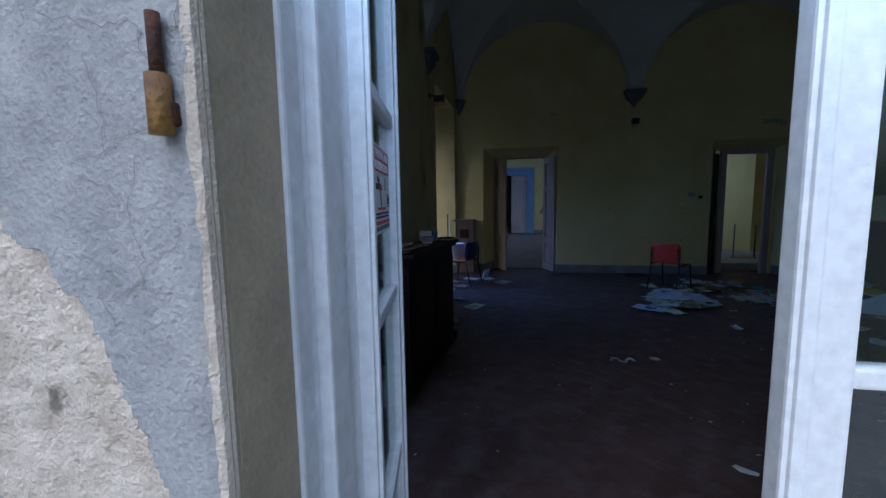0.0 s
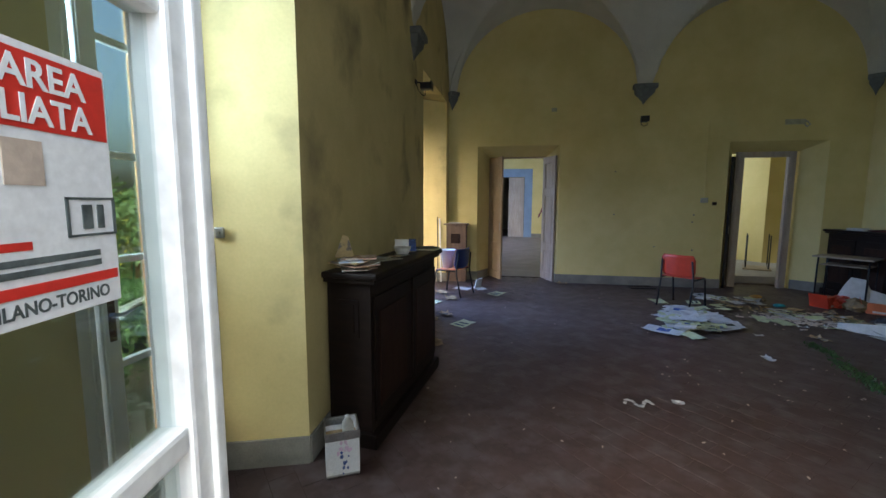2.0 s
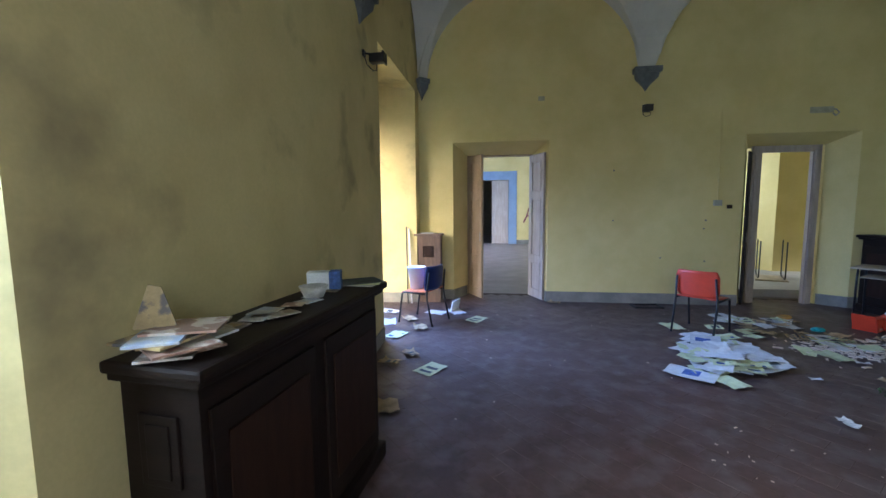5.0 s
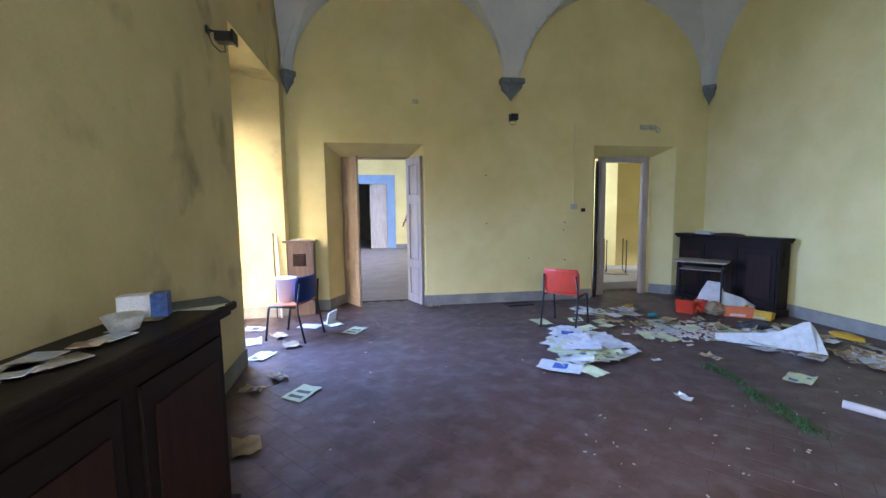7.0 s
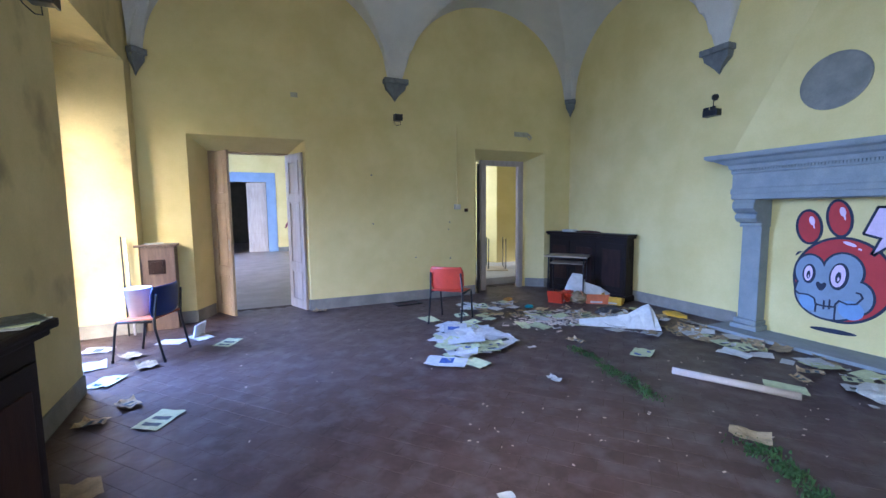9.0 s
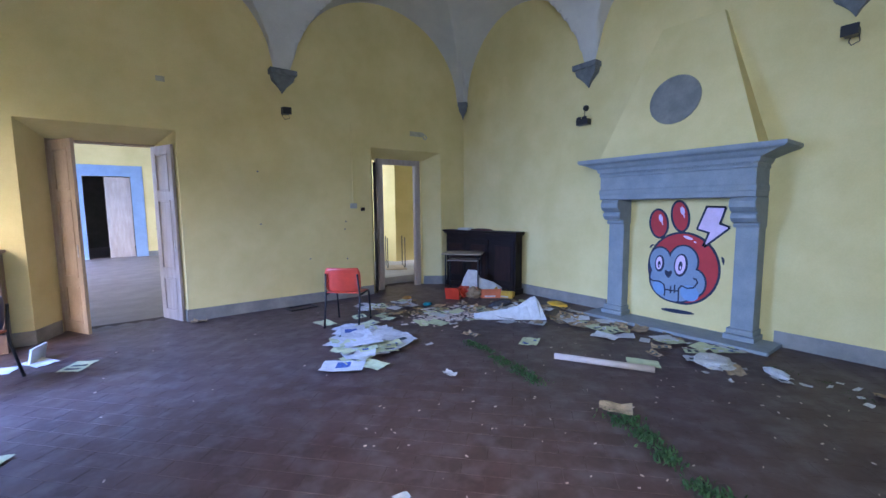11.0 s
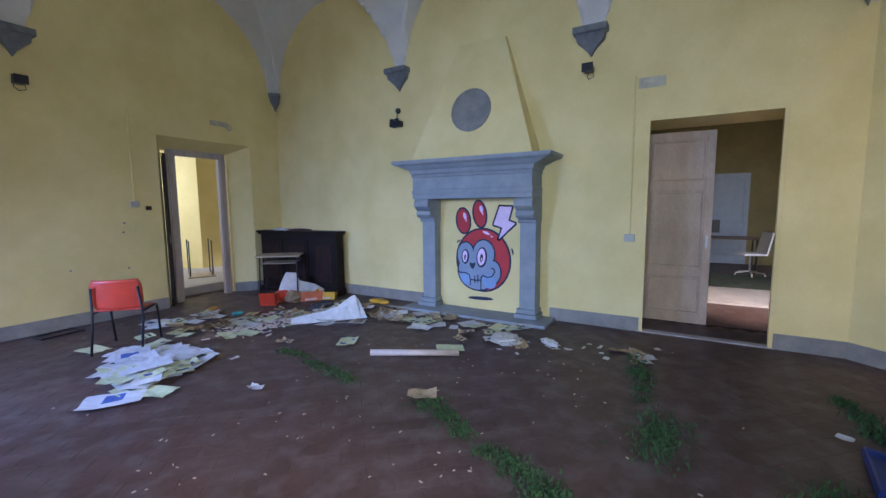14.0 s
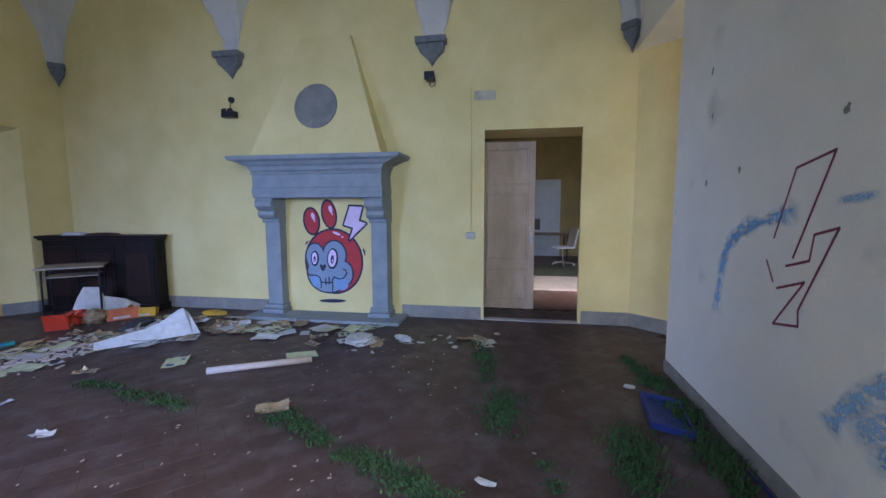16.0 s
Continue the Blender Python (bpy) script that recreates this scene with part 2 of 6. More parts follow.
def block(bm, a, b, m=None, bevel=0.0):
    """An axis-aligned box from corner a to corner b, bevelled, moved by m."""
    x0, y0, z0 = (min(p, q) for p, q in zip(a, b))
    x1, y1, z1 = (max(p, q) for p, q in zip(a, b))
    vs = [bm.verts.new(p) for p in ((x0, y0, z0), (x1, y0, z0), (x1, y1, z0), (x0, y1, z0), (x0, y0, z1), (x1, y0, z1), (x1, y1, z1), (x0, y1, z1))]
    fs = [bm.faces.new([vs[i] for i in f]) for f in ((3, 2, 1, 0), (4, 5, 6, 7), (0, 1, 5, 4), (1, 2, 6, 5), (2, 3, 7, 6), (3, 0, 4, 7))]
    if bevel:
        es = {e for f in fs for e in f.edges}
        r = bmesh.ops.bevel(bm, geom=list(es), offset=bevel, segments=2, affect="EDGES", profile=0.6)
        vs = list({v for f in r["faces"] for v in f.verts} | {v for v in vs if v.is_valid})
    if m is not None:
        bmesh.ops.transform(bm, matrix=m, verts=[v for v in vs if v.is_valid])
    return bm


def prism(bm, poly, lo, hi, axis="z"):
    """A polygon drawn out along an axis. axis x: poly is (y, z); y: (x, z); z: (x, y)."""
    def at(p, h):
        return {"z": (p[0], p[1], h), "y": (p[0], h, p[1]), "x": (h, p[0], p[1])}[axis]
    a = [bm.verts.new(at(p, lo)) for p in poly]
    b = [bm.verts.new(at(p, hi)) for p in poly]
    n = len(poly)
    bm.faces.new(a[::-1]), bm.faces.new(b)
    for i in range(n):
        bm.faces.new((a[i], a[(i + 1) % n], b[(i + 1) % n], b[i]))
    bmesh.ops.recalc_face_normals(bm, faces=bm.faces[:])
    return bm


def tube(bm, pts, r, sides=8, r1=None):
    """A round bar along a line of points, with capped ends."""
    rings = []
    for i, p in enumerate(pts):
        p = Vector(p)
        d = (Vector(pts[min(i + 1, len(pts) - 1)]) - Vector(pts[max(i - 1, 0)])).normalized()
        s = d.orthogonal().normalized()
        if abs(d.z) < 0.95:
            s = d.cross(Vector((0, 0, 1))).normalized()
        else:
            s = d.cross(Vector((0, 1, 0))).normalized()
        u = s.cross(d)
        rr = r if r1 is None else r + (r1 - r) * i / (len(pts) - 1)
        rings.append([bm.verts.new(p + rr * (math.cos(a) * s + math.sin(a) * u)) for a in [2 * math.pi * k / sides for k in range(sides)]])
    for a, b in zip(rings, rings[1:]):
        for k in range(sides):
            bm.faces.new((a[k], a[(k + 1) % sides], b[(k + 1) % sides], b[k]))
    bm.faces.new(rings[0][::-1]), bm.faces.new(rings[-1])
    bmesh.ops.recalc_face_normals(bm, faces=bm.faces[:])
    return bm


def lathe(bm, prof, sides=24, centre=(0, 0, 0), cap=True):
    rings = [[bm.verts.new((centre[0] + r * math.cos(2 * math.pi * k / sides), centre[1] + r * math.sin(2 * math.pi * k / sides), centre[2] + z)) for k in range(sides)] for r, z in prof]
    for a, b in zip(rings, rings[1:]):
        for k in range(sides):
            bm.faces.new((a[k], a[(k + 1) % sides], b[(k + 1) % sides], b[k]))
    if cap:
        bm.faces.new(rings[0][::-1]), bm.faces.new(rings[-1])
    bmesh.ops.recalc_face_normals(bm, faces=bm.faces[:])
    return bm


def make(name, bm, mat, smooth=False):
    me = bpy.data.meshes.new(name)
    bm.to_mesh(me)
    bm.free()
    me.materials.append(mat)
    if smooth:
        for p in me.polygons:
            p.use_smooth = True
    return new(name, me)


def part(name, bm, mat, parent, label="", smooth=False):
    ob = make(name, bm, mat, smooth)
    ob.parent = parent
    if label:
        tagged(ob, label)
    return ob


def thing(name, label, category, m=None, group=""):
    ob = new(name)
    ob.empty_display_size = 0.1
    if m is not None:
        ob.matrix_world = m
    return tagged(ob, label, category, group)


def structure(name, bm, mat, label):
    return tagged(make(name, bm, mat), label, name.split("_")[0], kind="structure")


def nb():
    return bmesh.new()


# ---- the room's shell ----
TOP = 5.7
NY, EX, SY = 9.4, 6.63, 1.05

bm = nb()
prism(bm, [(-2.0, NY), (-0.04, NY), (0.16, 9.85), (0.16, 9.97), (-2.0, 9.97)], -0.1, TOP)
prism(bm, [(1.53, NY), (4.46, NY), (4.62, 9.66), (4.62, 9.97), (1.31, 9.97), (1.31, 9.85)], -0.1, TOP)
prism(bm, [(6.02, NY), (7.4, NY), (7.4, 9.97), (5.72, 9.97), (5.72, 9.66)], -0.1, TOP)
prism(bm, [(NY, 2.66), (9.85, 2.5), (9.97, 2.5), (9.97, TOP), (NY, TOP)], -0.04, 1.53, "x")
prism(bm, [(NY, 2.66), (9.66, 2.5), (9.97, 2.5), (9.97, TOP), (NY, TOP)], 4.46, 6.02, "x")
structure("wall_north", bm, YELLOW, "yellow plastered wall with two splayed door openings")

bm = nb()
prism(bm, [(EX, 2.86), (7.35, 2.96), (7.35, NY), (EX, NY)], -0.1, TOP)
prism(bm, [(EX, 1.635), (7.35, 1.535), (7.35, 0.4), (6.1, 0.4), (EX, 1.0)], -0.1, TOP)
prism(bm, [(EX, 1.635), (7.35, 1.535), (7.35, 2.96), (EX, 2.86)], 2.52, TOP)
structure("wall_east", bm, YELLOW, "yellow plastered wall behind the fireplace with a door opening")

bm = nb()
prism(bm, [(-1.5, 0.68), (0.44, 0.68), (0.43, 0.785), (0.37, 0.80), (0.37, SY), (-1.5, SY)], -0.1, TOP)
prism(bm, [(1.76, SY), (1.76, 0.98), (1.70, 0.88), (1.66, 0.65), (5.3, 0.65), (5.3, 0.75), (5.16, SY)], -0.1, TOP)
block(bm, (0.36, 0.65, 2.75), (1.76, SY, TOP))
block(bm, (5.16, 0.4, 3.4), (6.63, SY, TOP))
# unseen panel added across the window recess to block skylight
block(bm, (5.1, 0.36, -0.1), (6.3, 0.44, 3.6))
structure("wall_south", bm, PALE, "pale plastered wall with scribbles and scuffs")

bm = nb()
prism(bm, [(-1.5, SY), (-0.45, SY), (-0.45, 2.0), (-0.95, 1.88), (-1.5, 1.86)], -0.1, TOP)
block(bm, (-1.5, 6.9, -0.1), (-1.405, 7.3, TOP))
block(bm, (-1.5, 8.7, -0.1), (-1.405, 9.1, TOP))
block(bm, (-1.5, 7.3, 3.15), (-1.405, 8.7, TOP))
prism(bm, [(-0.45, 3.25), (-0.62, 7.1), (-1.4, 6.95), (-1.5, 6.95), (-1.5, 4.8), (-1.08, 4.6), (-1.08, 3.08), (-0.95, 3.08)], -0.1, TOP)
prism(bm, [(-0.62, 9.12), (-0.62, NY), (-1.6, NY), (-1.6, 9.05), (-1.4, 9.05)], -0.1, TOP)
block(bm, (-1.5, SY, 3.42), (-0.46, 3.25, TOP))
prism(bm, [(-0.62, 3.46), (-1.6, 3.62), (-1.6, TOP), (-0.62, TOP)], 7.05, 9.12, "y")
structure("wall_west", bm, YELLOW_DIRTY, "stained yellow plaster pier between two window recesses")

# facade skin outside, beside the entrance; the finish coat has fallen off in the lower part
def fallen(x, z):
    """Above 0 where the raw render shows."""
    edge = 1.655 - 1.15 * (x - 0.10) - 4.5 * max(0, x - 0.29) ** 1.5
    return edge - z + 0.030 * noise.noise((x * 22, z * 22, 1)) + 0.012 * noise.noise((x * 70, z * 70, 2))


def swell(x, z):
    return 0.005 * noise.noise((x * 5, z * 5, 0)) + 0.0015 * noise.noise((x * 30, z * 30, 3))


def facade_skin(raw, x0, z0, nx, nz, step):
    bm = nb()
    grid = {}
    for ix in range(nx + 1):
        for iz in range(nz + 1):
            x, z = x0 + ix * step, z0 + iz * step
            d = swell(x, z)
            if raw:
                d += -0.009 + 0.003 * noise.noise((x * 55, z * 55, 4)) + 0.002 * noise.noise((x * 140, z * 140, 5)) - 0.008 * max(0, noise.noise((x * 28, z * 28, 9)) - 0.35)
            else:
                d += 0.010 - 0.010 * max(0, min(1, (x - 0.418) / 0.03)) ** 2
                d += 0.0012 * noise.noise((x * 90, z * 90, 6))
                d -= 0.040 * max(0, min(1, (fallen(x, z) + 0.006) / 0.012))
            grid[ix, iz] = bm.verts.new((x, 0.660 - d, z))
    for ix in range(nx):
        for iz in range(nz):
            bm.faces.new((grid[ix, iz], grid[ix + 1, iz], grid[ix + 1, iz + 1], grid[ix, iz + 1]))
    return bm


structure("facade", facade_skin(False, 0.10, 1.10, 70, 150, 0.005), FACADE, "crumbling grey finish plaster of the outer wall")
structure("facade_render", facade_skin(True, 0.10, 1.10, 70, 90, 0.005), FACADE_RAW, "exposed sandy render where the plaster has fallen")
bm = nb()
block(bm, (-1.5, 0.650, -0.1), (0.10, 0.682, TOP))
block(bm, (0.10, 0.650, -0.1), (0.445, 0.682, 1.10))
block(bm, (0.10, 0.650, 1.85), (0.445, 0.682, TOP))
structure("facade_rest", bm, FACADE, "grey plaster of the outer wall around")
bm = nb()
prism(bm, [(0.450, 0.656), (0.447, 0.784), (0.432, 0.784), (0.436, 0.664)], -0.1, 2.75)
structure("reveal", bm, REVEAL, "olive plaster reveal of the entrance")

# ---- vaulted ceiling with lunettes ----
Z0 = 3.68
XA, XB, YA, YB = -0.60, EX, SY, NY


def lune(u, half, rise):
    u = abs(u) / half
    return Z0 - 0.05 + rise * math.sqrt(1 - u * u) if u < 1 else -9


def vault(x, y):
    d = min(x - XA, XB - x, y - YA, YB - y)
    k = min(1, max(0, d) / 2.6)
    z = Z0 + 1.75 * math.sqrt(max(0, 1 - (1 - k) ** 2)) ** 1.15
    for c, h in ((1.2, 1.66), (4.80, 1.66)):
        z = max(z, lune(x - c, h, 1.50) + 0.10 * min(y - YA, YB - y))
    for c, h in ((7.92, 1.36), (5.0, 1.32), (2.3, 1.08)):
        z = max(z, lune(y - c, h, 1.46 if c > 4 else 1.2) + 0.10 * min(x - XA, XB - x))
    return min(z, 5.6)


bm = nb()
NXG, NYG = 150, 170
xs = [XA + (XB - XA) * (0.5 - 0.5 * math.cos(math.pi * i / NXG)) for i in range(NXG + 1)]
ys = [YA + (YB - YA) * (0.5 - 0.5 * math.cos(math.pi * j / NYG)) for j in range(NYG + 1)]
gv = [[bm.verts.new((x, y, vault(x, y))) for y in ys] for x in xs]
for i in range(NXG):
    for j in range(NYG):
        bm.faces.new((gv[i][j], gv[i][j + 1], gv[i + 1][j + 1], gv[i + 1][j]))
structure("ceiling", bm, VAULT, "white plaster vault with lunettes over the walls")
bm = nb()
block(bm, (-2.0, 0.4, TOP), (7.4, 10.0, TOP + 0.2))
structure("ceiling_roof", bm, VAULT, "roof above the vault")


def corbel(x, y, rz, corner=False):
    c = thing("corbel", "grey stone wall corbel under the vault springing", "corbel", pose(x, y, Z0 - 0.02, 0, 0, rz), "corbels")
    w, dpt = (0.10, 0.12) if corner else (0.20, 0.16)
    bm = nb()
    block(bm, (-w, -dpt, -0.05), (w, 0, 0.03), bevel=0.012)
    part("abacus", bm, CORBELSTONE, c)
    bm = nb()
    prism(bm, [(-w * .86, -0.05), (w * .86, -0.05), (w * .78, -0.13), (w * .45, -0.19), (w * .22, -0.24), (0, -0.31), (-w * .22, -0.24), (-w * .45, -0.19), (-w * .78, -0.13)], -dpt * 0.75, 0, "y")
    for v in bm.verts:
        if v.co.z < -0.1:
            v.co.y *= max(0.15, 1 + (v.co.z + 0.1) * 4)
    part("console", bm, CORBELSTONE, c)
    return c


for x, y, rz, corner in ((2.97, NY, 0, False), (6.56, NY - 0.07, -45, True), (-0.55, NY - 0.07, 45, True), (EX, 6.44, -90, False), (EX, 3.55, -90, False), (EX - 0.07, 1.10, -135, True), (-0.60, 6.40, 90, False)):
    corbel(x, y, rz, corner)

# ---- skirting ----
SK = 0.17


def skirting(pts, inward):
    bm = nb()
    for (x0, y0), (x1, y1) in zip(pts, pts[1:]):
        d = Vector((x1 - x0, y1 - y0, 0))
        nrm = Vector((-d.y, d.x, 0)).normalized() * inward * 0.014
        prism(bm, [(x0, y0), (x1, y1), (x1 + nrm.x, y1 + nrm.y), (x0 + nrm.x, y0 + nrm.y)], 0.0, SK)
    structure("baseboard", bm, GREY_BAND, "scuffed grey painted skirting band")


skirting([(-0.62, NY), (-0.04, NY), (0.15, 9.83)], -1)
skirting([(1.33, 9.83), (1.53, NY), (4.46, NY)], -1)
skirting([(5.74, 9.64), (6.02, NY), (EX, NY)], -1)
skirting([(EX, NY), (EX, 6.05)], -1)
skirting([(EX, 4.0), (EX, 2.90)], -1)
skirting([(EX, 1.59), (EX, 1.0), (6.1, 0.42)], -1)
SK = 0.11
skirting([(5.16, SY), (1.80, SY)], -1)
SK = 0.17
skirting([(-1.38, 9.05), (-0.62, 9.12), (-0.62, NY)], -1)
skirting([(-0.95, 3.08), (-0.45, 3.25), (-0.62, 7.1), (-1.38, 6.96)], -1)

# ---- doors and windows ----


def glazed_leaf(name, label, m, width, height, handle=True, bars=(0.75, 1.27, 1.79, 2.31), st=0.085):
    """A glazed leaf in its own plane: x along the leaf from the hinge, y its thickness, z up."""
    leaf = thing(name, label, "door", m)
    bm = nb()
    block(bm, (0, -0.022, 0), (st, 0.022, height), bevel=0.006)
    block(bm, (0.012, -0.030, 0.02), (0.034, 0.030, height - 0.02), bevel=0.004)
    part("hinge_stile", bm, WHITE, leaf)
    bm = nb()
    block(bm, (width - st, -0.022, 0), (width, 0.022, height), bevel=0.006)
    block(bm, (width - 0.030, -0.030, 0.02), (width - 0.008, 0.030, height - 0.02), bevel=0.004)
    part("lock_stile", bm, WHITE, leaf)
    for z0, z1 in ((0, 0.12), (height - 0.09, height), (0.28, 0.34)):
        bm = nb()
        block(bm, (st, -0.020, z0), (width - st, 0.020, z1), bevel=0.005)
        part("rail", bm, WHITE, leaf)
    bm = nb()
    block(bm, (st, -0.010, 0.12), (width - st, 0.010, 0.28))
    block(bm, (st + 0.04, -0.016, 0.15), (width - st - 0.04, 0.016, 0.25), bevel=0.006)
    part("bottom_panel", bm, WHITE, leaf)
    for z in bars:
        bm = nb()
        block(bm, (st, -0.018, z - 0.016), (width - st, 0.018, z + 0.016), bevel=0.006)
        part("glazing_bar", bm, WHITE, leaf)
    zs = [0.34, *bars, height - 0.09]
    for z0, z1 in zip(zs, zs[1:]):
        bm = nb()
        block(bm, (st - 0.004, -0.002, z0), (width - st + 0.004, 0.002, z1))
        part("pane", bm, GLASS, leaf).visible_shadow = False
    if handle:
        bm = nb()
        block(bm, (width - 0.06, 0.022, 0.94), (width - 0.025, 0.031, 1.16), bevel=0.003)
        plate = part("lock_plate", bm, RUST, leaf)
        bm = nb()
        tube(bm, [(width - 0.042, 0.026, 1.06), (width - 0.042, 0.07, 1.06), (width - 0.06, 0.080, 1.065), (width - 0.14, 0.080, 1.09)], 0.009)
        part("handle", bm, CHROME, plate, smooth=True)
    return leaf


def heading(ax, ay, bx, by):
    return math.degrees(math.atan2(by - ay, bx - ax))


E_TOP = 2.72
entrance_leaf = glazed_leaf("door_1", "white glazed entrance leaf standing open with a warning sign", pose(0.455, 1.0, 0.02, 0, 0, heading(0.455, 1.0, 0.35, 1.545)), 0.540, E_TOP - 0.04, handle=False, bars=(0.78, 1.277, 1.757, 2.25), st=0.064)
glazed_leaf("door_2", "white glazed entrance leaf standing closed", pose(1.70, 0.985, 0.02, 0, 0, 180), 0.575, E_TOP - 0.04, handle=False)
frame_1 = thing("door_frame", "white painted timber frame of the entrance", "door frame", pose(0, 0, 0))
for flip in (0, 1):
    bm = nb()
    for x0, x1, y0, y1 in ((0.375, 0.452, 0.786, 0.83), (0.378, 0.446, 0.83, 0.855), (0.38, 0.466, 0.855, 0.92), (0.385, 0.458, 0.92, 0.95), (0.39, 0.450, 0.95, 1.048)):
        a, b = (x0, x1) if not flip else (2.155 - x1, 2.155 - x0)
        block(bm, (a, y0, 0), (b, y1, E_TOP), bevel=0.006)
    part("jamb", bm, WHITE, frame_1)
bm = nb()
block(bm, (0.475, 0.885, E_TOP - 0.02), (1.69, 0.955, E_TOP + 0.05), bevel=0.008)
part("head", bm, WHITE, frame_1)

# west window: two tall leaves in a frame
WX = -1.0
glazed_leaf("window_1", "white glazed garden door leaf, closed", pose(WX, 3.04, 0.02, 0, 0, -90), 0.535, 3.2, bars=(0.82, 1.29, 1.75, 2.23, 2.7))
glazed_leaf("window_2", "white glazed garden door leaf, closed", pose(WX, 1.93, 0.02, 0, 0, 90), 0.555, 3.2, handle=False, bars=(0.82, 1.29, 1.75, 2.23, 2.7))
frame_2 = thing("window_frame", "white painted frame of the garden door", "window frame", pose(0, 0, 0))
for y0, y1 in ((1.84, 1.925), (3.045, 3.10)):
    bm = nb()
    block(bm, (WX - 0.05, y0, 0), (WX + 0.05, y1, 3.3), bevel=0.008)
    part("jamb", bm, WHITE, frame_2)
bm = nb()
block(bm, (WX - 0.05, 1.925, 3.23), (WX + 0.05, 3.045, 3.42), bevel=0.008)
part("head", bm, WHITE, frame_2)
c = thing("shutter_catch", "small grey shutter catch on the window reveal", "catch", pose(-0.86, 3.105, 1.40, 0, 0, 19))
bm = nb()
block(bm, (-0.025, -0.03, -0.03), (0.025, 0.0, 0.03), bevel=0.008)
part("plate", bm, CHROME, c)
bm = nb()
tube(bm, [(0, -0.02, 0), (0, -0.055, 0)], 0.012)
part("pin", bm, CHROME, c)


def panel_leaf(name, label, m, width, height, mat, panels, category="door"):
    """A panelled wooden leaf: frame of stiles and rails with recessed panels."""
    leaf = thing(name, label, category, m)
    st = 0.09
    for x0, x1 in ((0, st), (width - st, width)):
        bm = nb()
        block(bm, (x0, -0.02, 0.01), (x1, 0.02, height), bevel=0.004)
        part("stile", bm, mat, leaf)
    edges = [0.01, *[z for p in panels for z in p], height]
    for z0, z1 in zip(edges[::2], edges[1::2]):
        bm = nb()
        block(bm, (st, -0.02, z0), (width - st, 0.02, z1), bevel=0.003)
        part("rail", bm, mat, leaf)
    for z0, z1 in panels:
        bm = nb()
        block(bm, (st - 0.005, -0.007, z0 - 0.005), (width - st + 0.005, 0.007, z1 + 0.005))
        block(bm, (st + 0.03, -0.014, z0 + 0.03), (width - st - 0.03, 0.014, z1 - 0.03), bevel=0.006)
        part("panel", bm, mat, leaf)
        bm = nb()
        for side in (-1, 1):
            for a, b in (((st, z0), (st + 0.022, z1)), ((width - st - 0.022, z0), (width - st, z1)), ((st + 0.022, z0), (width - st - 0.022, z0 + 0.022)), ((st + 0.022, z1 - 0.022), (width - st - 0.022, z1))):
                block(bm, (a[0], side * 0.006, a[1]), (b[0], side * 0.027, b[1]), bevel=0.006)
        part("moulding", bm, mat, leaf)
    bm = nb()
    block(bm, (width - 0.06, -0.026, 1.0), (width - 0.035, 0.026, 1.16), bevel=0.003)
    part("lock_plate", bm, CHROME, leaf)
    return leaf


PAN = [(0.14, 0.62), (0.74, 1.72), (1.84, 2.36)]
panel_leaf("door_3", "worn wooden double-door leaf standing open", pose(0.20, 9.90, 0.0, 0, 0, heading(0.20, 9.90, 0.45, 9.47)), 0.50, 2.47, WOODPALE, PAN)
panel_leaf("door_4", "worn cream double-door leaf standing open", pose(1.27, 9.88, 0.0, 0, 0, heading(1.27, 9.88, 1.47, 9.43)), 0.50, 2.47, WOODLILAC, PAN)
fr = thing("door_frame", "brown timber frame of the hall doorway", "door frame", pose(0, 0, 0))
for a, b in (((0.13, 9.90, 0), (0.20, 9.98, 2.5)), ((1.27, 9.90, 0), (1.34, 9.98, 2.5))):
    bm = nb()
    block(bm, a, b, bevel=0.004)
    part("jamb", bm, WOODPALE, fr)
bm = nb()
block(bm, (0.13, 9.90, 2.47), (1.34, 9.98, 2.53), bevel=0.004)
part("head", bm, WOODPALE, fr)

fr = thing("door_frame", "worn cream timber frame with no leaf", "door frame", pose(0, 0, 0))
for a, b in (((4.70, 9.62, 0), (4.82, 9.70, 2.44)), ((5.54, 9.62, 0), (5.66, 9.70, 2.44))):
    bm = nb()
    block(bm, a, b, bevel=0.004)
    block(bm, (a[0] + 0.02, a[1] - 0.012, 0), (b[0] - 0.06, a[1] + 0.002, 2.42), bevel=0.003)
    part("jamb", bm, WOODLILAC, fr)
bm = nb()
block(bm, (4.70, 9.62, 2.40), (5.66, 9.70, 2.50), bevel=0.004)
part("head", bm, WOODLILAC, fr)
panel_leaf("door_5", "dark edge of an open door leaf in the recess", pose(4.66, 9.63, 0, 0, 0, heading(4.66, 9.63, 4.52, 9.40)), 0.26, 2.40, WOODDARK, [(0.14, 1.0), (1.12, 2.28)])

panel_leaf("door_6", "worn pale wooden panelled door leaf, closed", pose(7.30, 2.97, 0, 0, 0, -90), 0.80, 2.46, WOODPALE, [(0.14, 0.62), (0.74, 1.72), (1.84, 2.36)])
bm = nb()
block(bm, (EX - 0.012, 2.86, 0), (EX + 0.02, 2.90, 2.56), bevel=0.004)
block(bm, (EX - 0.012, 1.595, 0), (EX + 0.02, 1.635, 2.56), bevel=0.004)
block(bm, (EX - 0.012, 1.635, 2.52), (EX + 0.02, 2.86, 2.56), bevel=0.004)
structure("trim_1", bm, YELLOW, "slim yellow moulding round the doorway")
bm = nb()
block(bm, (EX - 0.02, 1.58, -0.02), (EX + 0.10, 2.93, 0.012), bevel=0.004)
structure("threshold", bm, SLAB, "pale stone door threshold")

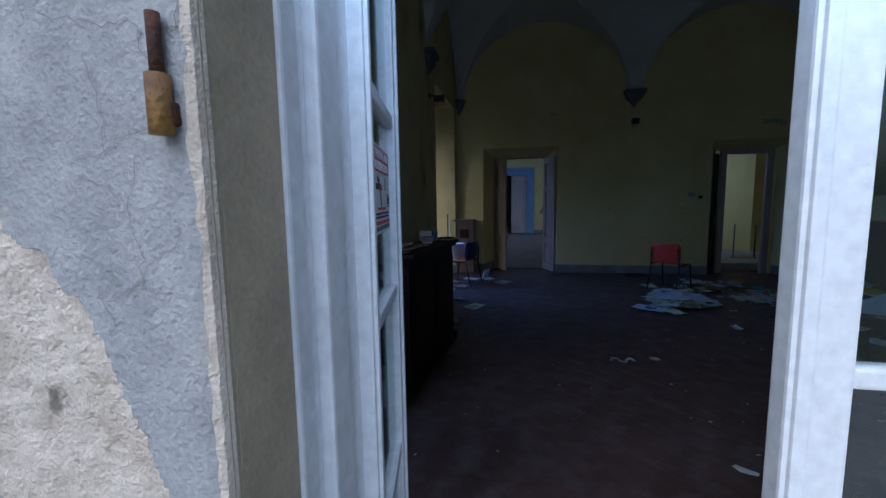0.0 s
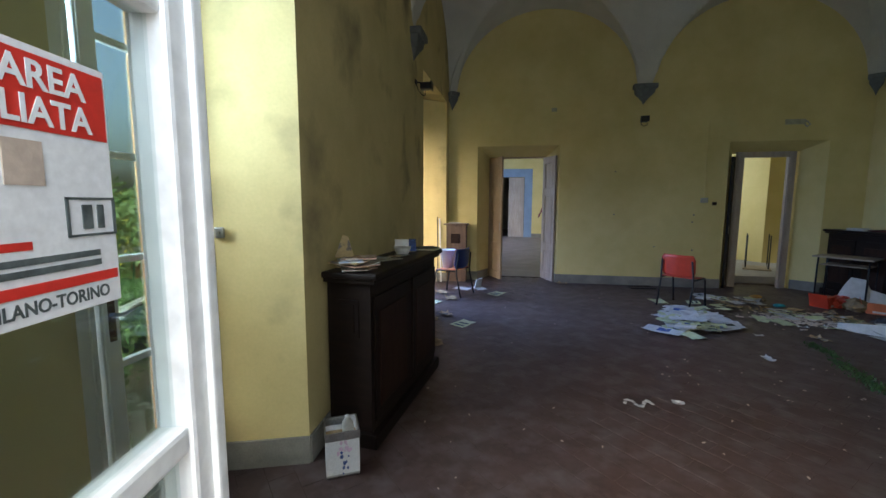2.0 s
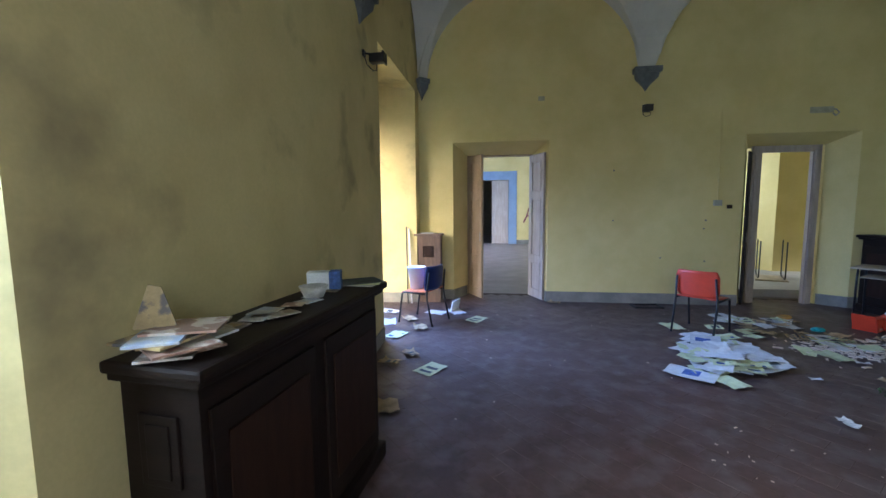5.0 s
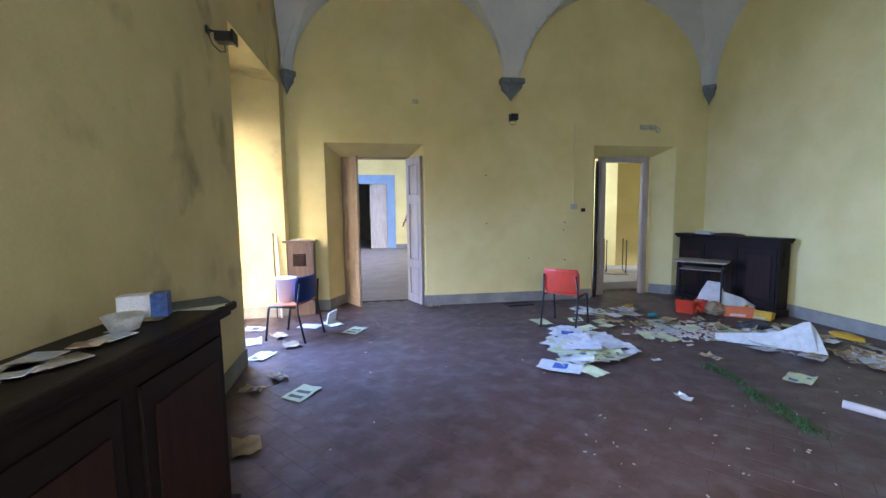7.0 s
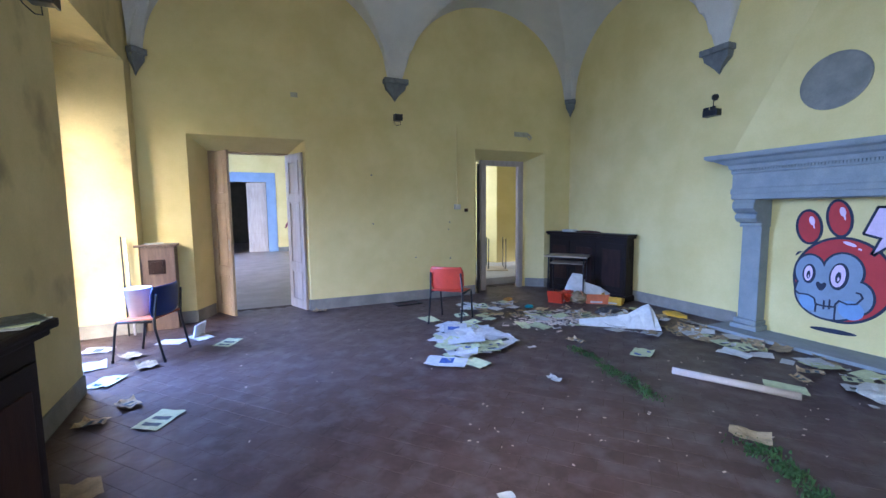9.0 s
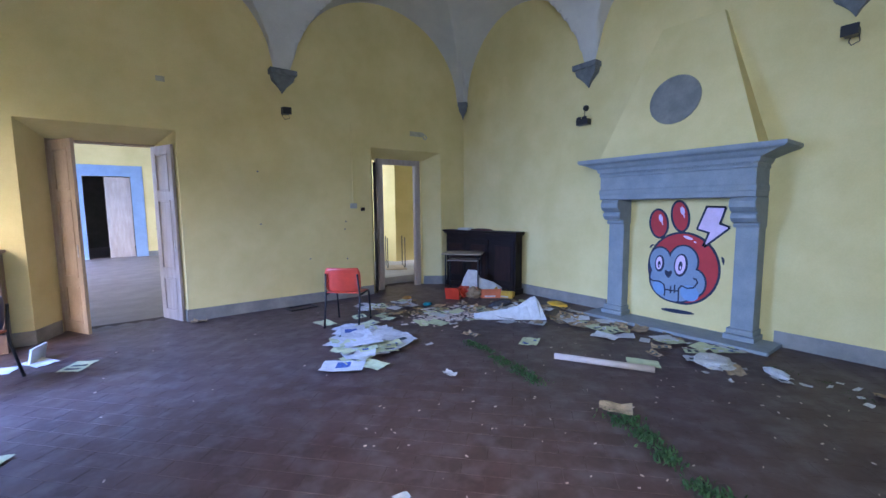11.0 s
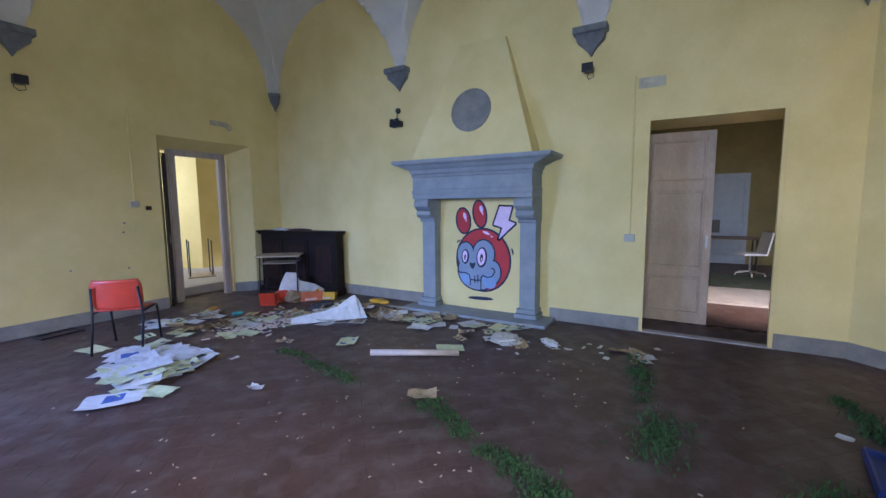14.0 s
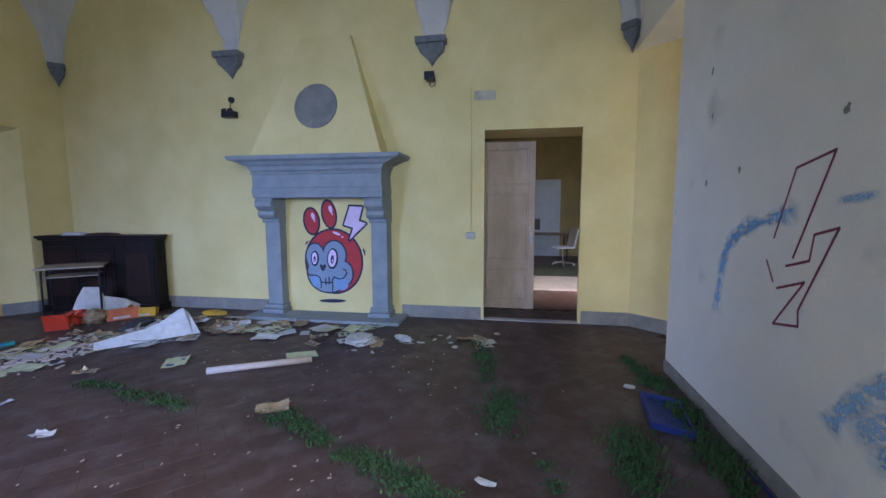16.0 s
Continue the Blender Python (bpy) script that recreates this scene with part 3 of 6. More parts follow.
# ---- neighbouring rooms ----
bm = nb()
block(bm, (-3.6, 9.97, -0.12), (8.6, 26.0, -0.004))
structure("floor_far", bm, TILE_FAR, "dusty terracotta floor of the rooms beyond, lightened for window sheen")
bm = nb()
block(bm, (7.36, -2.6, -0.12), (14.5, 9.3, -0.004))
structure("floor_office", bm, TILE, "dark terracotta floor of the office")
# hall behind the double door
HY = 20.2
bm = nb()
prism(bm, [(-3.6, HY), (-0.2, HY), (-0.2, HY + .4), (-3.6, HY + .4)], 0, 4.2)
prism(bm, [(1.10, HY), (3.6, HY), (3.6, HY + .4), (1.10, HY + .4)], 0, 4.2)
block(bm, (-0.2, HY, 2.72), (1.10, HY + .4, 4.2))
block(bm, (-3.75, 9.97, 0), (-3.45, HY, 0.6))
block(bm, (-3.75, 9.97, 0.6), (-3.45, 11.9, 4.2))
block(bm, (-3.75, 15.1, 0.6), (-3.45, HY, 4.2))
block(bm, (-3.75, 11.9, 3.2), (-3.45, 15.1, 4.2))
block(bm, (3.6, 9.97, 0), (3.8, HY, 4.2))
structure("wall_hall", bm, YELLOW, "yellow walls of the hall beyond")
bm = nb()
block(bm, (-3.75, 9.97, 4.2), (3.8, 26, 4.4))
structure("ceiling_hall", bm, VAULT, "white ceiling of the hall beyond")
bm = nb()
block(bm, (-0.55, HY - 0.02, 0), (-0.18, HY + 0.002, 3.06))
block(bm, (1.06, HY - 0.02, 0), (1.40, HY + 0.002, 3.06))
block(bm, (-0.18, HY - 0.02, 2.70), (1.06, HY + 0.002, 3.06))
structure("portal", bm, BLUEWALL, "broad blue painted door surround")
panel_leaf("door_7", "cream panelled door leaf half closing the far doorway", pose(1.04, HY + 0.1, 0, 0, 0, 180), 0.68, 2.68, WOODLILAC, [(0.18, 0.75), (0.88, 1.95), (2.05, 2.55)])
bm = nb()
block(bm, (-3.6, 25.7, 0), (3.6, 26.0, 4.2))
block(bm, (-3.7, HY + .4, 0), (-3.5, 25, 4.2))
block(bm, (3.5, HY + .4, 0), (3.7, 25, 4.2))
structure("wall_far", bm, DARKROOM, "walls of the farthest room, dimness put into their grey")
bm = nb()
block(bm, (1.40, HY - 0.012, 0), (3.6, HY + 0.002, 0.17))
structure("baseboard_hall", bm, GREY_BAND, "grey skirting band in the hall")


def stroke(bm, pts, w, put):
    """A flat painted line of width w along points (u, v), set onto a wall by put(u, v, lift)."""
    for (u0, v0), (u1, v1) in zip(pts, pts[1:]):
        d = Vector((u1 - u0, v1 - v0))
        if d.length < 1e-6:
            continue
        n = Vector((-d.y, d.x)).normalized() * w / 2
        e = d.normalized() * w * 0.3
        bm.faces.new([bm.verts.new(put(*p)) for p in ((u0 - e.x + n.x, v0 - e.y + n.y), (u0 - e.x - n.x, v0 - e.y - n.y), (u1 + e.x - n.x, v1 + e.y - n.y), (u1 + e.x + n.x, v1 + e.y + n.y))])


bm = nb()
pts = [(1.95 + 0.28 * math.cos(a * 0.55) * (0.5 + a / 14), 1.75 - 0.10 * a + 0.30 * math.sin(a * 0.9)) for a in range(14)]
stroke(bm, pts, 0.05, lambda u, v: (u, HY - 0.006, v))
tagged(make("wall_scribble", bm, MARKER), "dark red spray scribble on the hall wall", "graffiti")

# small room behind the frame without a leaf
bm = nb()
block(bm, (4.3, 13.2, 0), (6.2, 13.4, 3.4))
prism(bm, [(6.2, 13.4), (6.2, 12.9), (6.6, 12.2), (8.2, 12.2), (8.2, 13.4)], 0, 3.4)
block(bm, (4.1, 9.97, 0), (4.3, 13.4, 3.4))
block(bm, (8.0, 9.97, 0), (8.2, 12.2, 3.4))
structure("wall_side_room", bm, YELLOW, "yellow walls of the small side room")
bm = nb()
block(bm, (4.1, 9.97, 3.4), (8.2, 13.4, 3.6))
structure("ceiling_side_room", bm, VAULT, "white ceiling of the side room")
bm = nb()
block(bm, (4.3, 10.08, -0.003), (8.0, 13.2, 0.14), bevel=0.01)
structure("floor_step", bm, SLAB, "raised pale floor of the side room")


def overturned_frame():
    t = thing("overturned_table", "upturned school table with dark steel legs", "table", pose(5.98, 11.2, 0.14, 0, 0, 65))
    bm = nb()
    block(bm, (-0.35, -0.25, 0.0), (0.35, 0.25, 0.022), bevel=0.005)
    part("tabletop", bm, TABLETOP, t)
    for y in (-0.2, 0.2):
        bm = nb()
        tube(bm, [(-0.3, y, 0.75), (-0.3, y, 0.08), (-0.25, y, 0.04), (0.25, y, 0.04), (0.3, y, 0.08), (0.3, y, 0.75)], 0.012)
        part("leg_frame", bm, STEEL, t, smooth=True)


overturned_frame()

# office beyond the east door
# walls in the darkened yellow, its shade being part of the colour
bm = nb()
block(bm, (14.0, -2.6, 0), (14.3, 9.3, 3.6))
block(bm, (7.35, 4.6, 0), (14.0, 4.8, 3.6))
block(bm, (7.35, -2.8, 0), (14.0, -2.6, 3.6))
structure("wall_office", bm, YELLOW_UNLIT, "yellow walls of the office beyond, darkened as unlit")
bm = nb()
block(bm, (7.35, -2.8, 3.6), (14.3, 9.3, 3.8))
structure("ceiling_office", bm, VAULT, "white ceiling of the office")
bm = nb()
block(bm, (8.75, -1.0, -0.003), (10.2, 4.0, 0.02), bevel=0.004)
structure("floor_slab", bm, SLAB, "pale stone floor strip")
bm = nb()
block(bm, (10.3, -1.0, -0.003), (12.0, 4.0, 0.012), bevel=0.004)
tagged(make("rug", bm, material("dull_green_carpet", (0.06, 0.08, 0.05), 0.95, scale=6, amount=0.4)), "dull green carpet on the office floor", "rug")
panel_leaf("door_8", "blue-grey door leaf in the office wall", pose(13.96, 1.95, 0, 0, 0, -90), 0.85, 2.3, material("blue_grey_door_paint", (0.34, 0.40, 0.47), 0.6, amount=0.12), [(0.2, 0.9), (1.05, 2.15)])


def desk():
    d = thing("desk", "dark office desk with a thin top", "desk", pose(12.9, 1.75, 0.012, 0, 0, 0))
    bm = nb()
    block(bm, (-0.4, -0.75, 0.72), (0.4, 0.75, 0.75), bevel=0.005)
    part("desktop", bm, WOODMID, d)
    for x, y in ((-0.36, -0.7), (0.36, -0.7), (-0.36, 0.7), (0.36, 0.7)):
        bm = nb()
        tube(bm, [(x, y, 0), (x, y, 0.72)], 0.02)
        part("leg", bm, STEEL, d)
    m = thing("monitor", "small dark computer monitor on the desk", "monitor", pose(12.85, 1.95, 0.765))
    bm = nb()
    block(bm, (-0.02, -0.2, 0.10), (0.03, 0.2, 0.40), bevel=0.01)
    part("screen", bm, BLACK, m)
    bm = nb()
    tube(bm, [(0, 0, 0.0), (0, 0, 0.14)], 0.025)
    part("stand", bm, BLACK, m)


desk()


def swivel_chair():
    c = thing("office_chair", "white plastic swivel chair on a chrome foot", "chair", pose(12.0, 1.22, 0.012, 0, 0, 110))
    bm = nb()
    block(bm, (-0.22, -0.22, 0.44), (0.22, 0.22, 0.48), bevel=0.018)
    part("seat", bm, BINWHITE, c)
    bm = nb()
    prism(bm, [(-0.20, 0.46), (-0.235, 0.47), (-0.33, 0.92), (-0.30, 0.93)], -0.2, 0.2, "y")
    for v in bm.verts:
        v.co.x += 0.02 * math.cos(v.co.y * 7)
    part("backrest", bm, BINWHITE, c)
    bm = nb()
    tube(bm, [(0, 0, 0.07), (0, 0, 0.44)], 0.022)
    part("column", bm, CHROME, c)
    for k in range(5):
        a = 2 * math.pi * k / 5
        bm = nb()
        tube(bm, [(0, 0, 0.09), (0.26 * math.cos(a), 0.26 * math.sin(a), 0.06), (0.28 * math.cos(a), 0.28 * math.sin(a), 0.0)], 0.018)
        part("foot", bm, CHROME, c)


swivel_chair()

# ---- fireplace ----


def fireplace():
    f = thing("fireplace", "blue-grey stone fireplace with a yellow hood and a walled-up opening", "fireplace", pose(EX, 5.0, 0))
    # profile in (depth from the wall, z), drawn along the wall and returned at the ends
    def moulded(prof, y0, y1):
        bm = nb()
        rows = []
        for dpt, z, out in prof:
            rows.append([bm.verts.new(p) for p in ((0, y0 - out, z), (-dpt, y0 - out, z), (-dpt, y1 + out, z), (0, y1 + out, z))])
        for a, b in zip(rows, rows[1:]):
            for k in range(4):
                bm.faces.new((a[k], a[(k + 1) % 4], b[(k + 1) % 4], b[k]))
        bm.faces.new(rows[0][::-1]), bm.faces.new(rows[-1])
        bmesh.ops.recalc_face_normals(bm, faces=bm.faces[:])
        return bm
    y0, y1 = -0.87, 0.95
    D = 0.43
    part("shelf", moulded([(D + .01, 2.02, 0.01), (D + .02, 2.03, .02), (D + .03, 2.07, .03), (D + .06, 2.09, .08), (D + .09, 2.13, .17), (D + .13, 2.15, .24), (D + .14, 2.17, .265), (D + .14, 2.205, .265)], y0, y1), STONE, f)
    for k in range(62):
        bm = nb()
        y = y0 + 0.01 + (y1 - y0 - 0.02) * (k + 0.5) / 62
        block(bm, (-D - 0.022, y - 0.009, 1.995), (-D, y + 0.009, 2.022))
        part("dentil", bm, STONE, f)
    part("frieze", moulded([(D - .03, 1.655, -.02), (D - .01, 1.665, -.005), (D - .01, 1.72, -.005), (D, 1.73, 0), (D, 1.78, 0), (D - .012, 1.80, -.01), (D - .012, 1.96, -.01), (D + .005, 1.975, .0), (D + .005, 2.02, .0)], y0, y1), STONE, f)
    for ya, yb in ((y0, y0 + 0.25), (y1 - 0.27, y1 - 0.02)):
        bm = nb()
        block(bm, (-0.22, ya + 0.01, 0.16), (0, yb - 0.02, 1.32), bevel=0.006)
        part("pier", bm, STONE, f)
        bm = nb()
        block(bm, (-0.29, ya - 0.03, 0.04), (0, yb + 0.03, 0.10), bevel=0.012)
        block(bm, (-0.26, ya - 0.01, 0.10), (0, yb + 0.01, 0.165), bevel=0.015)
        part("plinth", bm, STONE, f)
        prof = [(0, 1.32), (-0.22, 1.32), (-0.235, 1.345), (-0.22, 1.37), (-0.25, 1.39), (-0.28, 1.43), (-0.275, 1.47), (-0.255, 1.49), (-0.29, 1.51), (-0.325, 1.55), (-0.325, 1.61), (-0.30, 1.655), (0, 1.655)]
        bm = nb()
        prism(bm, [(d * 1.3 if d < -0.24 else d * 1.1, z) for d, z in prof], ya, yb, "y")
        bmesh.ops.bevel(bm, geom=[e for e in bm.edges if abs(e.verts[0].co.y - e.verts[1].co.y) < 1e-4], offset=0.008, segments=1, affect="EDGES")
        part("bracket", bm, STONE, f)
    bm = nb()
    block(bm, (-0.50, -1.08, 0.0), (0, 1.12, 0.04), bevel=0.008)
    part("hearth", bm, STONE, f)
    bm = nb()
    block(bm, (-0.06, y0 + 0.20, 0.04), (0, y1 - 0.20, 1.66))
    part("infill", bm, YELLOW, f, "yellow plaster infill with a painted mural")
    bm = nb()
    lo = [(0, -0.85, 2.205), (-0.37, -0.85, 2.205), (-0.37, 1.0, 2.205), (0, 1.0, 2.205)]
    hi = [(0, -0.36, 3.80), (-0.09, -0.36, 3.80), (-0.09, 0.33, 3.80), (0, 0.33, 3.80)]
    a, b = [bm.verts.new(p) for p in lo], [bm.verts.new(p) for p in hi]
    bm.faces.new(a[::-1]), bm.faces.new(b)
    for k in range(4):
        bm.faces.new((a[k], a[(k + 1) % 4], b[(k + 1) % 4], b[k]))
    bmesh.ops.recalc_face_normals(bm, faces=bm.faces[:])
    part("hood", bm, YELLOW, f)
    s = math.atan2(0.28, 1.595)
    bm = nb()
    lathe(bm, [(0.30, 0), (0.30, 0.012), (0.285, 0.018)], 40)
    bmesh.ops.transform(bm, matrix=Matrix.Translation((-0.37 + 0.1755 * 0.655, 0.07, 2.86)) @ Matrix.Rotation(-(math.pi / 2 - s), 4, "Y"), verts=bm.verts[:])
    part("roundel", bm, DISC, f)
    # mural: plain flat shapes of paint
    def onwall(lift):
        return lambda u, v: (-0.06 - lift, -u, v)

    def blob(cu, cv, ru, rv, mat, lift, rot=0.0, name="paint_shape"):
        bm = nb()
        put = onwall(lift)
        q = []
        for k in range(40):
            a = 2 * math.pi * k / 40
            du, dv = ru * math.cos(a), rv * math.sin(a)
            q.append(bm.verts.new(put(cu + du * math.cos(rot) - dv * math.sin(rot), cv + du * math.sin(rot) + dv * math.cos(rot))))
        bm.faces.new(q)
        part(name, bm, mat, f)
    def drawn(pts, mat, lift, name="paint_shape"):
        """A filled outline, its corners rounded off by two rounds of corner cutting."""
        for _ in range(2):
            pts = [((a[0] * (1 - k) + b[0] * k), (a[1] * (1 - k) + b[1] * k)) for a, b in zip(pts, pts[1:] + pts[:1]) for k in (0.25, 0.75)]
        bm = nb()
        put = onwall(lift)
        fc = bm.faces.new([bm.verts.new(put(u, v)) for u, v in pts])
        bmesh.ops.triangulate(bm, faces=[fc])
        part(name, bm, mat, f)

    # ears, joined to the head by a narrow foot
    for cu, cv, ru, rv, rot in ((-0.29, 1.335, 0.108, 0.180, 0.12), (-0.025, 1.435, 0.096, 0.188, 0.16)):
        blob(cu, cv, ru + 0.022, rv + 0.022, MUR_DARK, 0.002, rot)
        blob(cu, cv, ru - 0.006, rv - 0.006, MUR_RED, 0.004, rot)
        blob(cu + 0.025, cv + 0.07, 0.026, 0.052, MUR_PINK, 0.006, 0.25)
        blob(cu + 0.045, cv + 0.01, 0.008, 0.028, MUR_PINK, 0.0062, 0.25)
    # head
    blob(0.024, 0.768, 0.440, 0.472, MUR_DARK, 0.003)
    blob(0.024, 0.768, 0.412, 0.444, MUR_RED, 0.005)
    face = ((-0.25, 0.83, 0.135, 0.185), (0.04, 0.86, 0.165, 0.195), (-0.06, 0.60, 0.31, 0.275), (0.18, 0.60, 0.120, 0.165))
    for k, (cu, cv, ru, rv) in enumerate(face):
        blob(cu, cv, ru + 0.022, rv + 0.022, MUR_DARK, 0.0070 + 0.0003 * k)
    for k, (cu, cv, ru, rv) in enumerate(face):
        blob(cu, cv, ru, rv, MUR_GREY, 0.0090 + 0.0003 * k)
    blob(-0.25, 0.48, 0.075, 0.10, MUR_BLUE, 0.0104, 0.5)
    blob(0.13, 0.46, 0.11, 0.10, MUR_BLUE, 0.0106, -0.4)
    # eyes and nose
    for cu, cv, ru, rv, rot in ((-0.255, 0.805, 0.062, 0.112, -0.05), (0.012, 0.808, 0.084, 0.150, -0.10)):
        blob(cu, cv, ru, rv, MUR_DARK, 0.0115, rot)
        blob(cu - 0.006, cv + 0.004, ru - 0.022, rv - 0.026, MUR_PINK, 0.0125, rot)
        blob(cu - 0.004, cv - 0.012, ru * 0.30, rv * 0.42, MUR_DARK, 0.0135, rot)
        blob(cu - 0.002, cv - 0.030, ru * 0.10, rv * 0.16, MUR_PINK, 0.0142, rot)
    drawn([(-0.137, 0.605), (-0.195, 0.700), (-0.165, 0.735), (-0.137, 0.700), (-0.108, 0.735), (-0.080, 0.700)], MUR_DARK, 0.0125)
    for lines in ([(-0.385, 0.60), (-0.341, 0.562), (-0.25, 0.565), (-0.189, 0.534), (-0.172, 0.46), (-0.175, 0.385)], [(-0.175, 0.47), (-0.09, 0.462), (0.0, 0.471)], [(0.0, 0.33), (0.0, 0.50), (0.03, 0.545), (0.10, 0.52), (0.175, 0.538), (0.22, 0.608), (0.20, 0.65), (0.167, 0.657)], [(-0.10, 0.52), (-0.10, 0.43)], [(-0.05, 0.54), (-0.05, 0.44)]):
        bm = nb()
        stroke(bm, lines, 0.018, onwall(0.0128))
        part("paint_line", bm, MUR_DARK, f)
    # shine on the crown, ticks beside the head, shadow under it
    blob(0.08, 1.165, 0.060, 0.018, MUR_PINK, 0.0065, -0.35)
    blob(0.165, 1.115, 0.018, 0.009, MUR_PINK, 0.0065, -0.35)
    drawn([(-0.41, 0.985), (-0.385, 1.05), (-0.325, 1.055), (-0.36, 1.03)], MUR_DARK, 0.003)
    drawn([(0.455, 0.97), (0.50, 0.93), (0.49, 0.84), (0.47, 0.90)], MUR_DARK, 0.003)
    blob(-0.01, 0.198, 0.205, 0.027, MUR_DARK, 0.003, 0.03)
    # lightning bolt
    q = [(0.285, 1.542), (0.468, 1.535), (0.415, 1.345), (0.517, 1.305), (0.270, 1.076), (0.330, 1.245), (0.195, 1.285)]
    bm = nb()
    stroke(bm, q + q[:2], 0.05, onwall(0.0075))
    part("paint_line", bm, MUR_DARK, f)
    bm = nb()
    put = onwall(0.0095)
    vs = [bm.verts.new(put(u, v)) for u, v in q]
    for tri in ((0, 1, 2), (0, 2, 6), (6, 2, 5), (2, 3, 5), (3, 4, 5)):
        bm.faces.new([vs[k] for k in tri])
    part("paint_shape", bm, MUR_PINK, f)


fireplace()

# ---- sideboards and cabinets ----


def sideboard(m, length, depth, height, label, panels=3):
    """A dark cabinet: front along x at y = 0, facing -y, its back at y = depth."""
    s = thing("sideboard", label, "sideboard", m)
    bm = nb()
    block(bm, (0.02, 0.02, 0.09), (length - 0.02, depth - 0.01, height - 0.045), bevel=0.004)
    part("body", bm, WOODDARK, s)
    bm = nb()
    block(bm, (-0.035, -0.045, height - 0.042), (length + 0.035, depth, height), bevel=0.014)
    block(bm, (-0.015, -0.02, height - 0.07), (length + 0.015, depth - 0.002, height - 0.042), bevel=0.008)
    part("top", bm, WOODDARK, s)
    bm = nb()
    block(bm, (-0.01, -0.02, 0.0), (length + 0.01, depth, 0.10), bevel=0.012)
    part("plinth", bm, WOODDARK, s)
    w = length / panels
    for k in range(panels):
        x0, x1 = k * w + 0.05, (k + 1) * w - 0.05
        bm = nb()
        block(bm, (x0, 0.004, 0.16), (x1, 0.02, height - 0.16), bevel=0.004)
        d = part("door", bm, WOODDARK, s)
        bm = nb()
        block(bm, (x0 + 0.06, -0.004, 0.24), (x1 - 0.06, 0.004, height - 0.26), bevel=0.006)
        part("door_panel", bm, WOODPANEL, d)
    for xe in (0.02, length - 0.02):
        bm = nb()
        block(bm, (xe - 0.01, 0.10, height - 0.42), (xe + 0.01, depth - 0.08, height - 0.18), bevel=0.004)
        block(bm, (xe - 0.016, 0.13, height - 0.39), (xe + 0.016, depth - 0.11, height - 0.21), bevel=0.004)
        part("end_panel", bm, WOODDARK, s)
    return s


CAB = pose(-0.11, 3.44, 0, 0, 0, 84.5)
sideboard(CAB, 1.40, 0.33, 1.14, "dark wooden sideboard strewn with papers against the pier", 2)
sideboard(pose(6.06, 9.32, 0, 0, 0, heading(6.08, 9.22, 6.34, 7.62)), 1.71, 0.24, 1.13, "dark wooden cabinet standing in the corner", 3)


def pedestal():
    p = thing("pedestal_cabinet", "small brown cabinet with a square inset", "cabinet", pose(-0.66, 9.14, 0, 0, 0, 0))
    bm = nb()
    block(bm, (0.02, 0.01, 0.0), (0.43, 0.24, 1.12), bevel=0.005)
    part("body", bm, WOODMID, p)
    bm = nb()
    block(bm, (-0.01, -0.03, 1.12), (0.46, 0.24, 1.155), bevel=0.008)
    part("top", bm, WOODMID, p)
    bm = nb()
    block(bm, (0.13, -0.004, 0.76), (0.32, 0.012, 0.95), bevel=0.004)
    block(bm, (0.155, -0.012, 0.785), (0.295, 0.0, 0.925), bevel=0.003)
    part("inset", bm, WOODPANEL, p)


pedestal()
bm = nb()
tube(bm, [(-0.70, 9.02, 0), (-0.74, 9.06, 1.25)], 0.013)
pole = tagged(make("leaning_pole", bm, BINWHITE, True), "pale thin pole leaning in the corner", "pole")
bm = nb()
tube(bm, [(-0.76, 9.00, 0), (-0.78, 9.05, 1.28)], 0.010)
tagged(make("leaning_pole", bm, STEEL, True), "dark thin rod leaning in the corner", "pole")


def school_table():
    t = thing("school_table", "small school table with a worn top and dark steel legs", "table", pose(5.86, 8.50, 0, 0, 0, -50))
    bm = nb()
    block(bm, (-0.36, -0.26, 0.72), (0.36, 0.26, 0.742), bevel=0.006)
    part("tabletop", bm, TABLETOP, t)
    bm = nb()
    block(bm, (-0.28, -0.2, 0.60), (0.28, 0.2, 0.612), bevel=0.003)
    part("shelf", bm, TABLETOP, t)
    for x in (-0.3, 0.3):
        for y in (-0.2, 0.2):
            bm = nb()
            tube(bm, [(x, y * 1.1, 0), (x, y, 0.60), (x, y * 0.9, 0.72)], 0.013)
            part("leg", bm, STEEL, t, smooth=True)


school_table()

# ---- chairs ----


